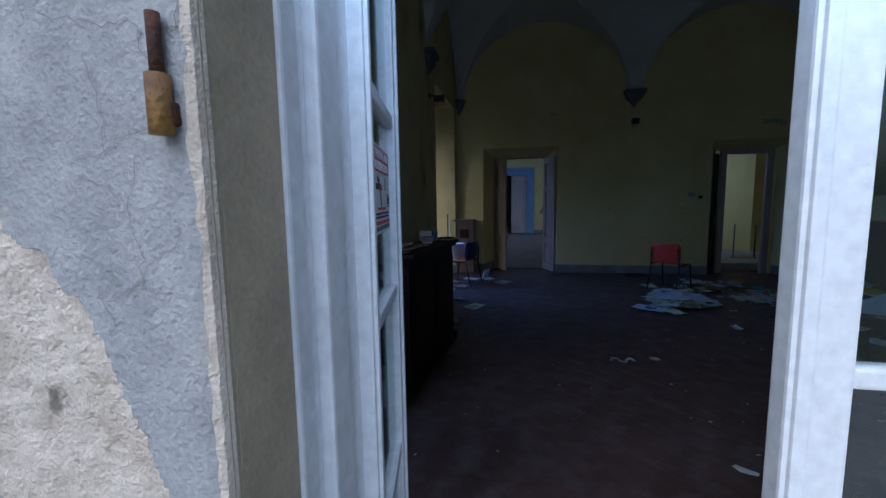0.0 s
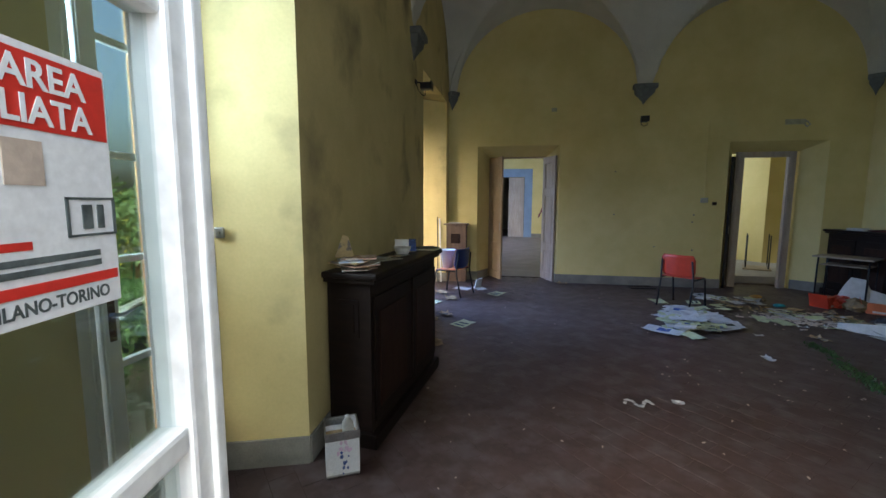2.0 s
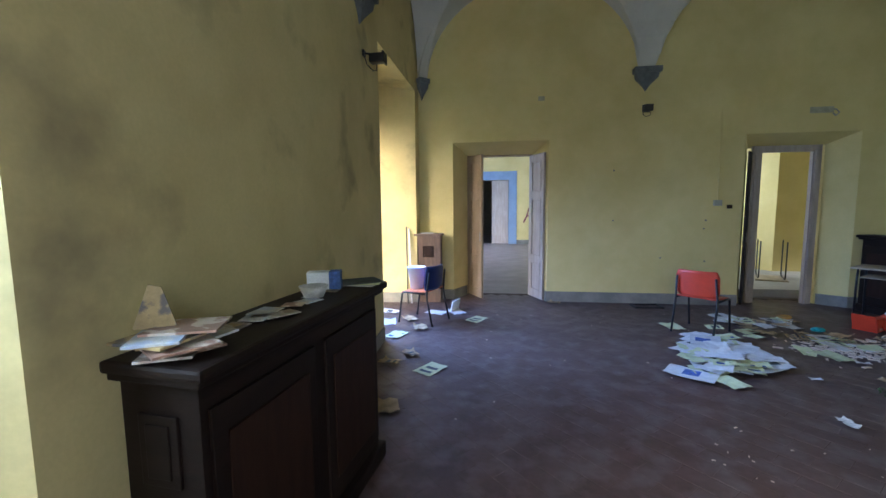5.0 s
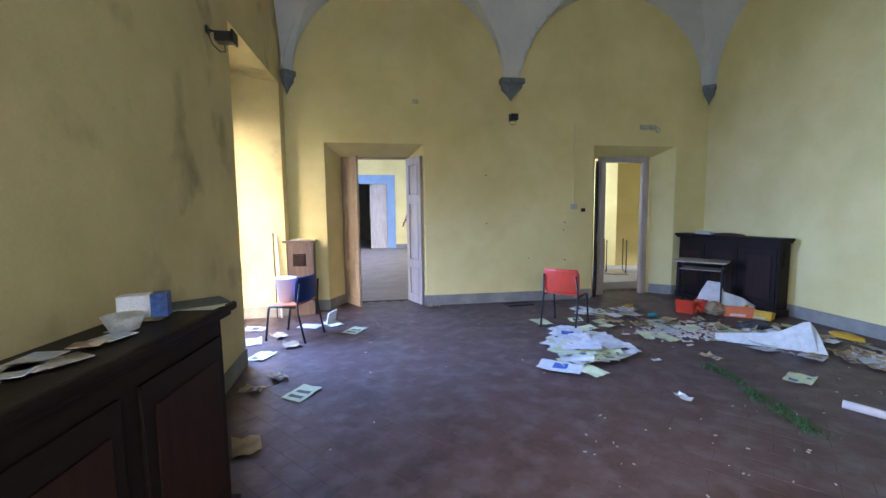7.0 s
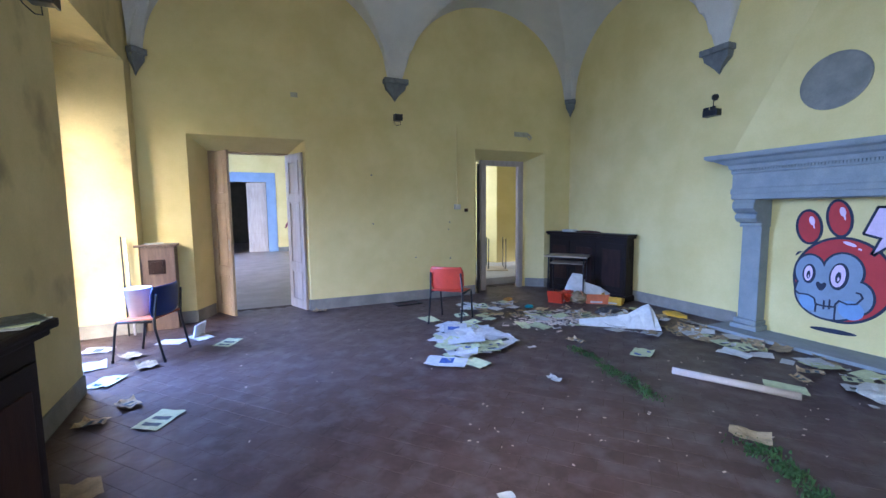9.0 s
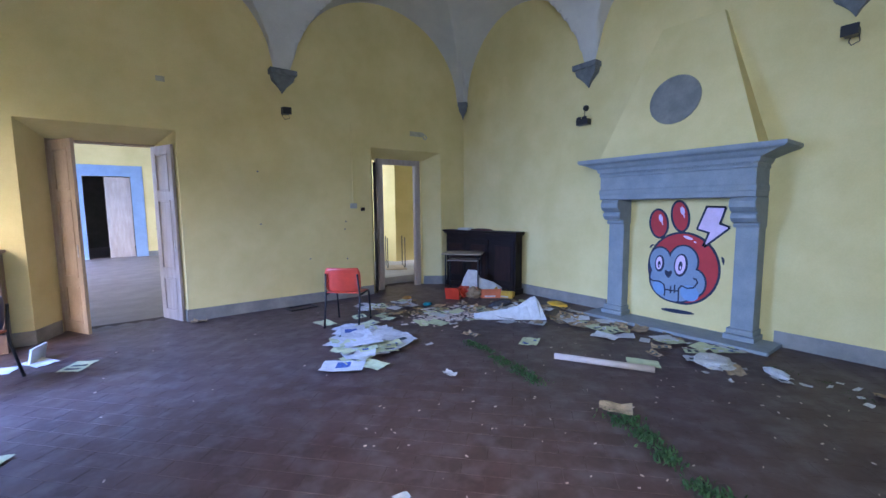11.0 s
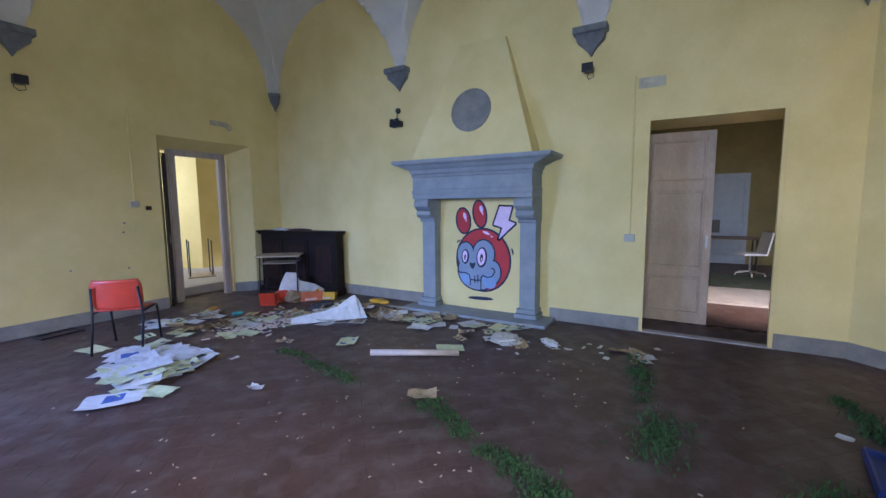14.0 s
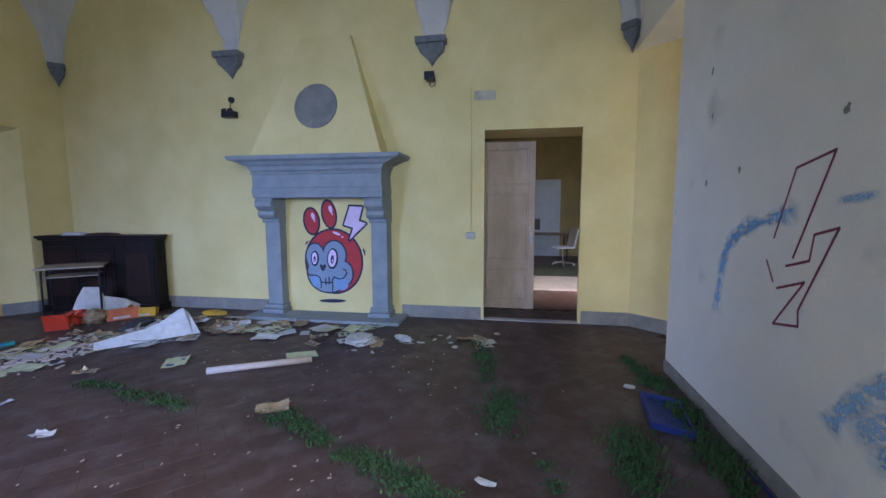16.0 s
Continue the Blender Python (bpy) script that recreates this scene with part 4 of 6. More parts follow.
def shell(bm, w, h, bend, thick, hole=False):
    """A curved plastic panel in the x-z plane, width w and height h, bent back at the sides, rounded corners."""
    nx, nz = 14, 10
    front, back = [], []
    for j in range(nz + 1):
        v = j / nz
        rowf, rowb = [], []
        edge = 1.0
        if v < 0.25:
            edge = 0.80 + 0.20 * math.sin(v / 0.25 * math.pi / 2)
        if v > 0.75:
            edge = 0.86 + 0.14 * math.sin((1 - v) / 0.25 * math.pi / 2)
        for i in range(nx + 1):
            u = 2 * i / nx - 1
            x = u * w / 2 * edge
            y = bend * (u * u) - 0.10 * (v * h)
            rowf.append(bm.verts.new((x, y, v * h)))
            rowb.append(bm.verts.new((x, y - thick, v * h)))
        front.append(rowf), back.append(rowb)
    for j in range(nz):
        for i in range(nx):
            bm.faces.new((front[j][i], front[j][i + 1], front[j + 1][i + 1], front[j + 1][i]))
            bm.faces.new((back[j][i + 1], back[j][i], back[j + 1][i], back[j + 1][i + 1]))
    for j in range(nz):
        bm.faces.new((front[j][0], front[j + 1][0], back[j + 1][0], back[j][0]))
        bm.faces.new((front[j + 1][nx], front[j][nx], back[j][nx], back[j + 1][nx]))
    for i in range(nx):
        bm.faces.new((front[0][i + 1], front[0][i], back[0][i], back[0][i + 1]))
        bm.faces.new((front[nz][i], front[nz][i + 1], back[nz][i + 1], back[nz][i]))
    bmesh.ops.recalc_face_normals(bm, faces=bm.faces[:])


def stacking_chair(m, label, back_mat, seat_mat):
    """A stacking chair that faces +y."""
    c = thing("stacking_chair", label, "chair", m, "stacking chairs")
    bm = nb()
    shell(bm, 0.49, 0.33, 0.045, 0.008)
    bmesh.ops.transform(bm, matrix=Matrix.Translation((0, -0.19, 0.47)), verts=bm.verts[:])
    part("backrest", bm, back_mat, c, smooth=True)
    bm = nb()
    block(bm, (-0.22, -0.19, 0.428), (0.22, 0.23, 0.446), bevel=0.007)
    for v in bm.verts:
        v.co.z += 0.030 * (v.co.x / 0.22) ** 2 - (0.04 * ((v.co.y - 0.14) / 0.09) ** 2 if v.co.y > 0.14 else 0)
    part("seat", bm, seat_mat, c, smooth=False)
    for s in (-1, 1):
        bm = nb()
        tube(bm, [(s * 0.235, 0.27, 0), (s * 0.235, 0.21, 0.40), (s * 0.235, 0.19, 0.43), (s * 0.235, 0.13, 0.435), (s * 0.235, -0.16, 0.435)], 0.0135)
        part("front_leg", bm, STEEL, c, smooth=True)
        bm = nb()
        tube(bm, [(s * 0.235, -0.27, 0), (s * 0.235, -0.19, 0.36), (s * 0.232, -0.185, 0.46), (s * 0.215, -0.215, 0.72)], 0.0135)
        part("rear_leg", bm, STEEL, c, smooth=True)
        for y in (0.275, -0.275):
            bm = nb()
            lathe(bm, [(0.015, 0.0), (0.015, 0.03)], 10, (s * 0.235, y * 0.975, 0))
            part("rubber_foot", bm, BLACK, c)
    return c


stacking_chair(pose(3.27, 7.88, 0.0, 0, 0, -44), "red plastic stacking chair on black legs by scattered papers", RED, RED)
stacking_chair(pose(-0.30, 8.015, 0.0, 0, 0, 69), "stacking chair with navy backrest and orange seat", NAVY, ORANGE)
w = thing("waste_bin", "white plastic bin standing on the chair seat", "bin", pose(-0.41, 8.055, 0.45))
bm = nb()
lathe(bm, [(0.085, 0), (0.125, 0.30), (0.132, 0.30), (0.132, 0.31), (0.12, 0.31), (0.08, 0.012)], 28)
part("body", bm, BINWHITE, w, smooth=True)

# ---- spotlights, switches and marks on the walls ----


def spotlight(m, label="small black spotlight on a wall bracket"):
    s = thing("spotlight", label, "lamp", m, "wall spotlights")
    bm = nb()
    block(bm, (-0.03, -0.02, -0.03), (0.03, 0.0, 0.03), bevel=0.006)
    part("base", bm, BLACK, s)
    bm = nb()
    tube(bm, [(0, -0.01, 0), (0, -0.07, -0.01), (0, -0.10, -0.03)], 0.010)
    part("arm", bm, BLACK, s)
    bm = nb()
    block(bm, (-0.055, -0.21, -0.10), (0.055, -0.07, -0.015), bevel=0.016)
    block(bm, (-0.065, -0.225, -0.108), (0.065, -0.205, -0.005), bevel=0.006)
    part("housing", bm, BLACK, s)
    bm = nb()
    tube(bm, [(0.05, -0.12, -0.09), (0.06, -0.12, -0.15), (0.0, -0.10, -0.17), (-0.03, -0.05, -0.12), (0, -0.012, -0.02)], 0.005, 6)
    part("cable", bm, BLACK, s)


spotlight(pose(2.97, NY, 3.12, 0, 0, 0))
spotlight(pose(EX, 3.55, 3.24, 0, 0, -90))
spotlight(pose(-0.575, 6.45, 3.10, 0, 0, 90))
e = thing("emergency_lamp", "black lamp hanging from a round wall rose", "lamp", pose(EX, 6.48, 3.06, 0, 0, -90))
bm = nb()
lathe(bm, [(0.045, 0), (0.04, 0.03)], 18)
bmesh.ops.rotate(bm, cent=(0, 0, 0), matrix=Matrix.Rotation(math.pi / 2, 3, "X"), verts=bm.verts[:])
part("rose", bm, BLACK, e)
bm = nb()
tube(bm, [(0, -0.03, 0), (0, -0.05, -0.16)], 0.006, 6)
part("cord", bm, BLACK, e)
bm = nb()
block(bm, (-0.10, -0.12, -0.26), (0.10, -0.01, -0.17), bevel=0.012)
block(bm, (-0.085, -0.128, -0.19), (-0.01, -0.11, -0.14), bevel=0.008)
block(bm, (0.01, -0.128, -0.19), (0.085, -0.11, -0.14), bevel=0.008)
part("housing", bm, BLACK, e)


def conduit(pts, box_at, rz, label):
    c = thing("cable_duct", label, "cable duct", pose(0, 0, 0))
    bm = nb()
    tube(bm, pts, 0.012, 6)
    part("duct", bm, YELLOW, c)
    bm = nb()
    block(bm, (-0.06, -0.035, -0.045), (0.06, 0.0, 0.045), pose(*box_at, 0, 0, rz), bevel=0.008)
    part("switch_box", bm, BOXGREY, c)
    return c


conduit([(4.10, NY - 0.012, 3.05), (4.10, NY - 0.012, 1.64)], (4.10, NY, 1.62), 0, "painted cable duct down to a white switch box")
conduit([(EX - 0.012, 3.04, 3.05), (EX - 0.012, 3.04, 1.18)], (EX, 3.04, 1.15), -90, "painted cable duct down to a grey switch box")
bm = nb()
block(bm, (4.24, NY - 0.03, 1.53), (4.31, NY, 1.59), bevel=0.006)
tagged(make("alarm_button", bm, WOODPANEL), "small dark red alarm button on the wall", "alarm button")
PATCH = material("bare_grey_patch", (0.50, 0.46, 0.33), 0.95, scale=12, amount=0.3)
for nm, a, b in (("filled_patch", (5.30, NY - 0.004, 2.93), (5.62, NY, 3.02)), ("filled_patch", (EX - 0.004, 2.72, 2.90), (EX, 3.0, 3.02)), ("filled_patch", (1.35, NY - 0.004, 3.28), (1.45, NY, 3.35))):
    bm = nb()
    block(bm, a, b, bevel=0.0015)
    tagged(make(nm, bm, PATCH), "grey filled patch where a fixture was removed", "wall patch")
bm = nb()
tube(bm, [(5.62, NY, 2.98), (5.62, NY - 0.04, 2.97), (5.66, NY - 0.05, 2.92), (5.62, NY - 0.04, 2.88), (5.59, NY - 0.03, 2.92)], 0.012, 6)
tagged(make("loose_wire", bm, CHROME), "loose wire loop hanging from the wall", "wire")
random.seed(4)
for x, y, z in [(2.55, NY, 2.15), (2.56, NY, 1.35), (3.95, NY, 1.35), (3.93, NY, 1.22), (3.3, NY, 0.75), (3.96, NY, 0.70)]:
    bm = nb()
    lathe(bm, [(0.004, 0), (0.016, 0.002), (0.012, 0.006)], 10)
    bmesh.ops.transform(bm, matrix=pose(x, y, z, 90, 0, 0) @ Matrix.Diagonal((1, random.uniform(.7, 1.4), 1, 1)), verts=bm.verts[:])
    tagged(make("nail_hole", bm, GREY_BAND), "small dark drilled hole with a plug in the wall", "wall plug", "wall plugs")

# scribbles on the south wall
put = lambda u, v: (u, SY + 0.003, v)
scr = thing("wall_scribble", "wine-red marker strokes on the pale wall", "graffiti", pose(0, 0, 0))
for line in ([(3.66, 1.37), (3.52, 1.74), (3.26, 1.80), (3.49, 1.28)], [(3.54, 1.23), (3.37, 1.28), (3.35, 1.41), (3.20, 1.45), (3.42, 1.02), (3.41, 0.94), (3.61, 0.90), (3.39, 1.17), (3.60, 1.10)], [(3.71, 1.24), (3.64, 1.13)]):
    bm = nb()
    stroke(bm, line, 0.014, put)
    part("marker_stroke", bm, MARKER, scr)
smear = thing("paint_smear", "faint blue spray smears on the pale wall", "graffiti", pose(0, 0, 0))
random.seed(11)
put2 = lambda u, v: (u, SY + 0.002, v)


def sprayed(line, width):
    """A band of sprayed paint, dense along its middle and fading to its rims and ends."""
    bm = nb()
    fade = bm.verts.layers.float.new("fade")
    fine = [tuple(a + (b - a) * k / 6 for a, b in zip(p, q)) for p, q in zip(line, line[1:]) for k in range(6)] + [line[-1]]
    rows = []
    for k, (u, v) in enumerate(fine):
        a, b = fine[max(0, k - 1)], fine[min(len(fine) - 1, k + 1)]
        d = Vector((b[0] - a[0], b[1] - a[1])).normalized()
        w = width * (0.8 + 0.5 * noise.noise((u * 7, v * 7, 2)))
        row = []
        for c in range(-3, 4):
            p = bm.verts.new(put2(u - d.y * w * c / 3, v + d.x * w * c / 3))
            p[fade] = (1 - (c / 3) ** 2) * min(1, k / 3, (len(fine) - 1 - k) / 3)
            row.append(p)
        rows.append(row)
    for a, b in zip(rows, rows[1:]):
        for c in range(6):
            bm.faces.new((a[c], a[c + 1], b[c + 1], b[c]))
    return bm


for line, width in (([(3.45, 1.54), (3.72, 1.47), (3.98, 1.41), (4.14, 1.30), (4.21, 1.15), (4.25, 0.90), (4.26, 0.78)], 0.075), ([(4.24, 1.16), (4.10, 1.33), (3.80, 1.45), (3.66, 1.47)], 0.035), ([(3.00, 1.60), (3.13, 1.58), (3.24, 1.57)], 0.03), ([(2.60, 1.05), (2.80, 0.92), (2.98, 0.78), (3.12, 0.62), (3.16, 0.52)], 0.10), ([(2.70, 0.86), (2.88, 0.70), (3.05, 0.58)], 0.09), ([(2.55, 0.80), (2.75, 0.66), (2.95, 0.50)], 0.09)):
    part("smear", sprayed(line, width), SPRAYBLUE, smear)
for u, v in ((4.53, 1.71), (4.07, 1.78), (4.54, 2.52), (3.22, 1.97), (4.5, 2.2)):
    bm = nb()
    q = [put2(u + 0.02 * math.cos(k * 0.785) * random.uniform(.5, 1.3), v + 0.03 * math.sin(k * 0.785) * random.uniform(.5, 1.3)) for k in range(8)]
    bm.faces.new([bm.verts.new(p) for p in q])
    part("dark_spot", bm, GREY_BAND, smear)

# ---- warning sign on the open leaf ----


def lettering(text, size, x, z, parent, mat, y=-0.0105, squeeze=1.0):
    cu = bpy.data.curves.new("lettering", "FONT")
    cu.body, cu.size, cu.extrude, cu.offset = text, size, 0.0003, size * 0.02
    cu.align_x = "CENTER"
    cu.materials.append(mat)
    ob = new("lettering", cu)
    ob.parent = parent
    ob.matrix_local = pose(x, y, z, 90, 0, 0) @ Matrix.Diagonal((squeeze, 1, 1, 1))
    return ob


sx0, sx1, sz0, sz1 = 0.103, 0.403, 1.460, 1.662
sign = thing("warning_sign", "white and red video surveillance warning sign on the glass", "sign")
sign.matrix_world = entrance_leaf.matrix_world.copy()
bm = nb()
block(bm, (sx0, -0.009, sz0), (sx1, -0.005, sz1), bevel=0.001)
part("board", bm, SIGNWHITE, sign)
H = sz1 - sz0
for f0, f1 in ((0.70, 0.97), (0.105, 0.145)):
    bm = nb()
    block(bm, (sx0 + 0.003, -0.0097, sz0 + f0 * H), (sx1 - 0.003, -0.0088, sz0 + f1 * H))
    part("red_band", bm, SIGNRED, sign)
mid = (sx0 + sx1) / 2
lettering("ATTENZIONE AREA", 0.0285, mid, sz0 + 0.848 * H, sign, SIGNWHITE, squeeze=1.0)
lettering("VIDEOSORVEGLIATA", 0.0285, mid, sz0 + 0.722 * H, sign, SIGNWHITE, squeeze=0.98)
lettering("ROMA-FIRENZE-BOLOGNA-MILANO-TORINO", 0.0145, mid, sz0 + 0.035 * H, sign, INK, y=-0.0092, squeeze=0.92)
for x0, x1, f, h, mat in ((mid - 0.06, mid + 0.07, 0.27, 0.006, SIGNRED), (sx0 + 0.05, sx1 - 0.02, 0.215, 0.005, INK), (sx0 + 0.02, sx1 - 0.02, 0.175, 0.005, INK), (sx0 + 0.07, sx0 + 0.115, 0.50, 0.014, INK), (sx0 + 0.118, sx0 + 0.17, 0.50, 0.014, SIGNRED)):
    bm = nb()
    block(bm, (x0, -0.0096, sz0 + f * H), (x1, -0.0088, sz0 + f * H + h))
    part("print_bar", bm, mat, sign)
bm = nb()
stroke(bm, [(sx0 + 0.095, sz0 + .63 * H), (sx0 + 0.115, sz0 + .60 * H), (sx0 + 0.135, sz0 + .50 * H), (sx0 + 0.145, sz0 + .33 * H)], 0.014, lambda u, v: (u, -0.0099, v))
part("print_shape", bm, INK, sign)
bm = nb()
block(bm, (sx0 + 0.205, -0.0098, sz0 + .50 * H), (sx0 + 0.235, -0.0088, sz0 + .66 * H))
part("print_shape", bm, CARDTUBE, sign)
bm = nb()
for a, b in (((0.25, .30), (0.30, .31)), ((0.25, .45), (0.30, .46)), ((0.25, .30), (0.253, .46)), ((0.297, .30), (0.30, .46)), ((0.265, .33), (0.275, .43)), ((0.28, .33), (0.287, .43))):
    block(bm, (sx0 + a[0], -0.0098, sz0 + a[1] * H), (sx0 + b[0], -0.0088, sz0 + b[1] * H))
part("print_shape", bm, INK, sign)

# shutter pintle outside
p = thing("shutter_pintle", "rusty iron shutter pintle set in the plaster", "hinge pin", pose(0.417, 0.652, 1.617))
bm = nb()
tube(bm, [(0, -0.012, 0.05), (0, -0.012, 0.106)], 0.0062, 12)
part("pin", bm, RUST, p, smooth=True)
bm = nb()
tube(bm, [(0, -0.012, 0.0), (0, -0.012, 0.053)], 0.0108, 14)
part("socket", bm, RUSTYELLOW, p, smooth=True)
bm = nb()
block(bm, (-0.008, -0.012, 0.008), (0.012, 0.03, 0.03), bevel=0.004)
part("tang", bm, RUST, p)

# cracks in the facade plaster, and the bare arris along the reveal
cr = thing("plaster_cracks", "fine dark cracks in the outer plaster", "cracks", pose(0, 0, 0))
random.seed(14)
for x, z, dx, dz in ((0.385, 1.722, -0.10, 0.004), (0.385, 1.722, 0.03, -0.05), (0.405, 1.625, -0.10, -0.022), (0.395, 1.465, -0.075, -0.018), (0.33, 1.70, 0.015, -0.12), (0.375, 1.60, -0.012, -0.13), (0.335, 1.50, -0.008, -0.10), (0.415, 1.53, -0.05, -0.06), (0.43, 1.74, 0.012, -0.035), (0.345, 1.33, 0.04, -0.06)):
    line = [(x, z)]
    for k in range(14):
        line.append((line[-1][0] + dx / 14 + random.gauss(0, 0.003), line[-1][1] + dz / 14 + random.gauss(0, 0.003)))
    bm = nb()
    stroke(bm, line, 0.0008, lambda u, v: (u, 0.660 - 0.010 * (1 - max(0, min(1, (u - 0.418) / 0.03)) ** 2) - swell(u, v) - 0.0016, v))
    part("crack", bm, GREY_BAND, cr)
bm = nb()
rows = []
for k in range(151):
    z = 1.10 + 0.005 * k
    w = 0.010 + 0.010 * noise.noise((z * 9, 0, 4)) + 0.007 * noise.noise((z * 40, 0, 5))
    rows.append([bm.verts.new((x, y, z)) for x, y in ((0.449 - max(0.002, w), 0.6545), (0.446 - max(0.002, w) * 0.7, 0.6475 + 0.003 * noise.noise((z * 60, 2, 0))), (0.4475, 0.6500 + 0.003 * noise.noise((z * 50, 7, 0))), (0.4512, 0.6620))])
for a, b in zip(rows, rows[1:]):
    for k in range(3):
        bm.faces.new((a[k], a[k + 1], b[k + 1], b[k]))
structure("trim_arris", bm, FACADE_RAW, "crumbled sandy arris of the entrance reveal")

# ---- papers and litter ----


def sheet_mesh(name, w, h, mat, curl, ink=(), inkmat=None, n=6):
    bm = nb()
    vs = [[bm.verts.new(((i / n - .5) * w, (j / n - .5) * h, 0.004 + curl * (0.6 * noise.noise((i * .5 + w * 31, j * .5, curl * 90)) + 0.5) * (0.2 + abs(i / n - .5) + abs(j / n - .5)))) for j in range(n + 1)] for i in range(n + 1)]
    for i in range(n):
        for j in range(n):
            f = bm.faces.new((vs[i][j], vs[i + 1][j], vs[i + 1][j + 1], vs[i][j + 1]))
            f.material_index = 1 if (i, j) in ink else 0
    r = bmesh.ops.extrude_face_region(bm, geom=bm.faces[:])
    for v in r["geom"]:
        if isinstance(v, bmesh.types.BMVert):
            v.co.z += 0.0012
    bmesh.ops.recalc_face_normals(bm, faces=bm.faces[:])
    me = bpy.data.meshes.new(name)
    bm.to_mesh(me)
    bm.free()
    me.materials.append(mat)
    me.materials.append(inkmat or mat)
    return me


TEXT = {(i, j) for i in (1, 2, 3, 4) for j in (1, 3)}
BOX = {(i, j) for i in (2, 3, 4) for j in (2, 3)}
SHEETS = {
    "white": [sheet_mesh("paper_sheet", 0.21, 0.297, PAPER, c) for c in (0.010, 0.022)] + [sheet_mesh("paper_sheet", 0.21, 0.297, PAPER, 0.02, BOX, INK)],
    "big": [sheet_mesh("paper_sheet", 0.30, 0.42, PAPER, 0.025), sheet_mesh("paper_sheet", 0.30, 0.42, PAPER, 0.03, BOX, INKBLUE)],
    "green": [sheet_mesh("leaflet", 0.21, 0.297, PAPERGREEN, 0.015, TEXT, INK), sheet_mesh("leaflet", 0.20, 0.28, PAPERGREEN, 0.025, {(1, 1), (2, 1), (4, 4)}, INKBLUE), sheet_mesh("leaflet", 0.21, 0.297, PAPERGREEN, 0.02)],
    "brown": [sheet_mesh("paper_scrap", 0.18, 0.24, PAPERBROWN, 0.04), sheet_mesh("paper_scrap", 0.14, 0.20, PAPERBROWN, 0.05, TEXT, INK)],
    "small": [sheet_mesh("paper_scrap", 0.09, 0.06, PAPER, 0.02, n=3), sheet_mesh("paper_scrap", 0.12, 0.05, PAPER, 0.03, n=3)],
}
LABELS = {"white": "loose white paper sheet lying on the floor", "big": "large white printed sheet lying in the litter", "green": "yellow-green printed leaflet on the floor", "brown": "browned torn paper lying on the floor", "small": "small torn scrap of paper on the floor"}


def drop(kind, x, y, z=0.0, rz=None, tilt=0.0, scale=1.0, label=None):
    me = random.choice(SHEETS[kind])
    ob = new(me.name.split(".")[0], me)
    ob.matrix_world = pose(x, y, z, tilt * random.uniform(-1, 1), tilt * random.uniform(-1, 1), random.uniform(0, 360) if rz is None else rz) @ Matrix.Scale(scale, 4)
    return tagged(ob, label or LABELS[kind], "paper", "scattered papers")


random.seed(21)
# single sheets
for kind, x, y, rz in (("green", 0.09, 6.26, -30), ("green", -0.52, 7.30, -20), ("white", -0.78, 7.85, 15), ("white", -0.92, 8.43, 80), ("brown", -0.28, 7.64, 20), ("brown", -0.51, 8.05, 40), ("green", 0.43, 8.12, -30), ("brown", 1.64, 9.25, 60), ("brown", -0.2, 6.65, 30), ("brown", -0.36, 6.38, 70), ("brown", -0.12, 5.45, 20),
                       ("green", 4.58, 5.77, -60), ("white", 5.45, 5.34, 10), ("white", 6.05, 5.68, 40), ("green", 5.75, 5.79, 20), ("green", 4.95, 4.62, 35), ("brown", 3.87, 4.28, 30), ("brown", 4.21, 6.39, 0), ("green", 4.21, 7.09, 15), ("brown", 5.54, 4.72, 30), ("green", 5.98, 4.27, 50), ("white", -0.2, 8.45, 70), ("white", 0.10, 8.50, 35)):
    drop(kind, x, y, 0, rz)
for x, y in ((3.61, 6.43), (3.28, 5.59), (3.29, 5.62), (4.70, 1.48), (3.27, 2.61), (3.28, 5.66), (-0.11, 3.92), (5.98, 2.65), (4.35, 6.9), (1.75, 2.4), (2.0, 2.75), (2.03, 4.45)):
    drop("small", x, y, 0, tilt=3)
# heap beside the red chair: flat, overlapping sheets
for k in range(64):
    a, r = random.uniform(0, 2 * math.pi), math.sqrt(random.random())
    along, across = 0.62 * r * math.cos(a), 0.36 * r * math.sin(a) * (1 + 0.25 * math.sin(3 * a))
    x, y = 3.08 + 0.62 * along - 0.79 * across, 7.0 + 0.79 * along + 0.62 * across
    z = 0.035 * (1 - r) + 0.0007 * k
    kind = "green" if x < 2.95 and random.random() < 0.5 else random.choice(("white", "white", "white", "big", "green"))
    drop(kind, x, y, z, tilt=3.5, label="white and green sheets heaped beside the red chair" if k > 30 else None)
drop("big", 2.55, 6.42, 0.004, 55)
drop("green", 2.80, 6.28, 0.004, 25)
drop("green", 3.0, 8.05, 0.0, 10)
# pale band of sheets beyond the heap, then a trail of litter towards the fireplace
for k in range(18):
    drop(random.choice(("white", "white", "green", "brown")), random.uniform(3.65, 4.75), random.gauss(8.25, 0.16), 0.001 * k, tilt=4, scale=random.uniform(.7, 1.0))
for k in range(80):
    t = random.random()
    x = 3.95 + 2.2 * t + random.gauss(0, 0.22)
    y = 8.05 - 1.6 * t + random.gauss(0, 0.28)
    if x < 6.2:
        drop(random.choice(("small", "small", "brown", "white", "green", "small", "brown")), x, y, random.uniform(0, 0.02), tilt=8, scale=random.uniform(.5, 1.0))
for k in range(22):
    t = random.random()
    drop(random.choice(("small", "brown", "small", "white")), 5.35 + random.gauss(0, .15) + t * .35, 4.3 - 1.6 * t + random.gauss(0, 0.12), 0, tilt=9, scale=random.uniform(.5, .9))
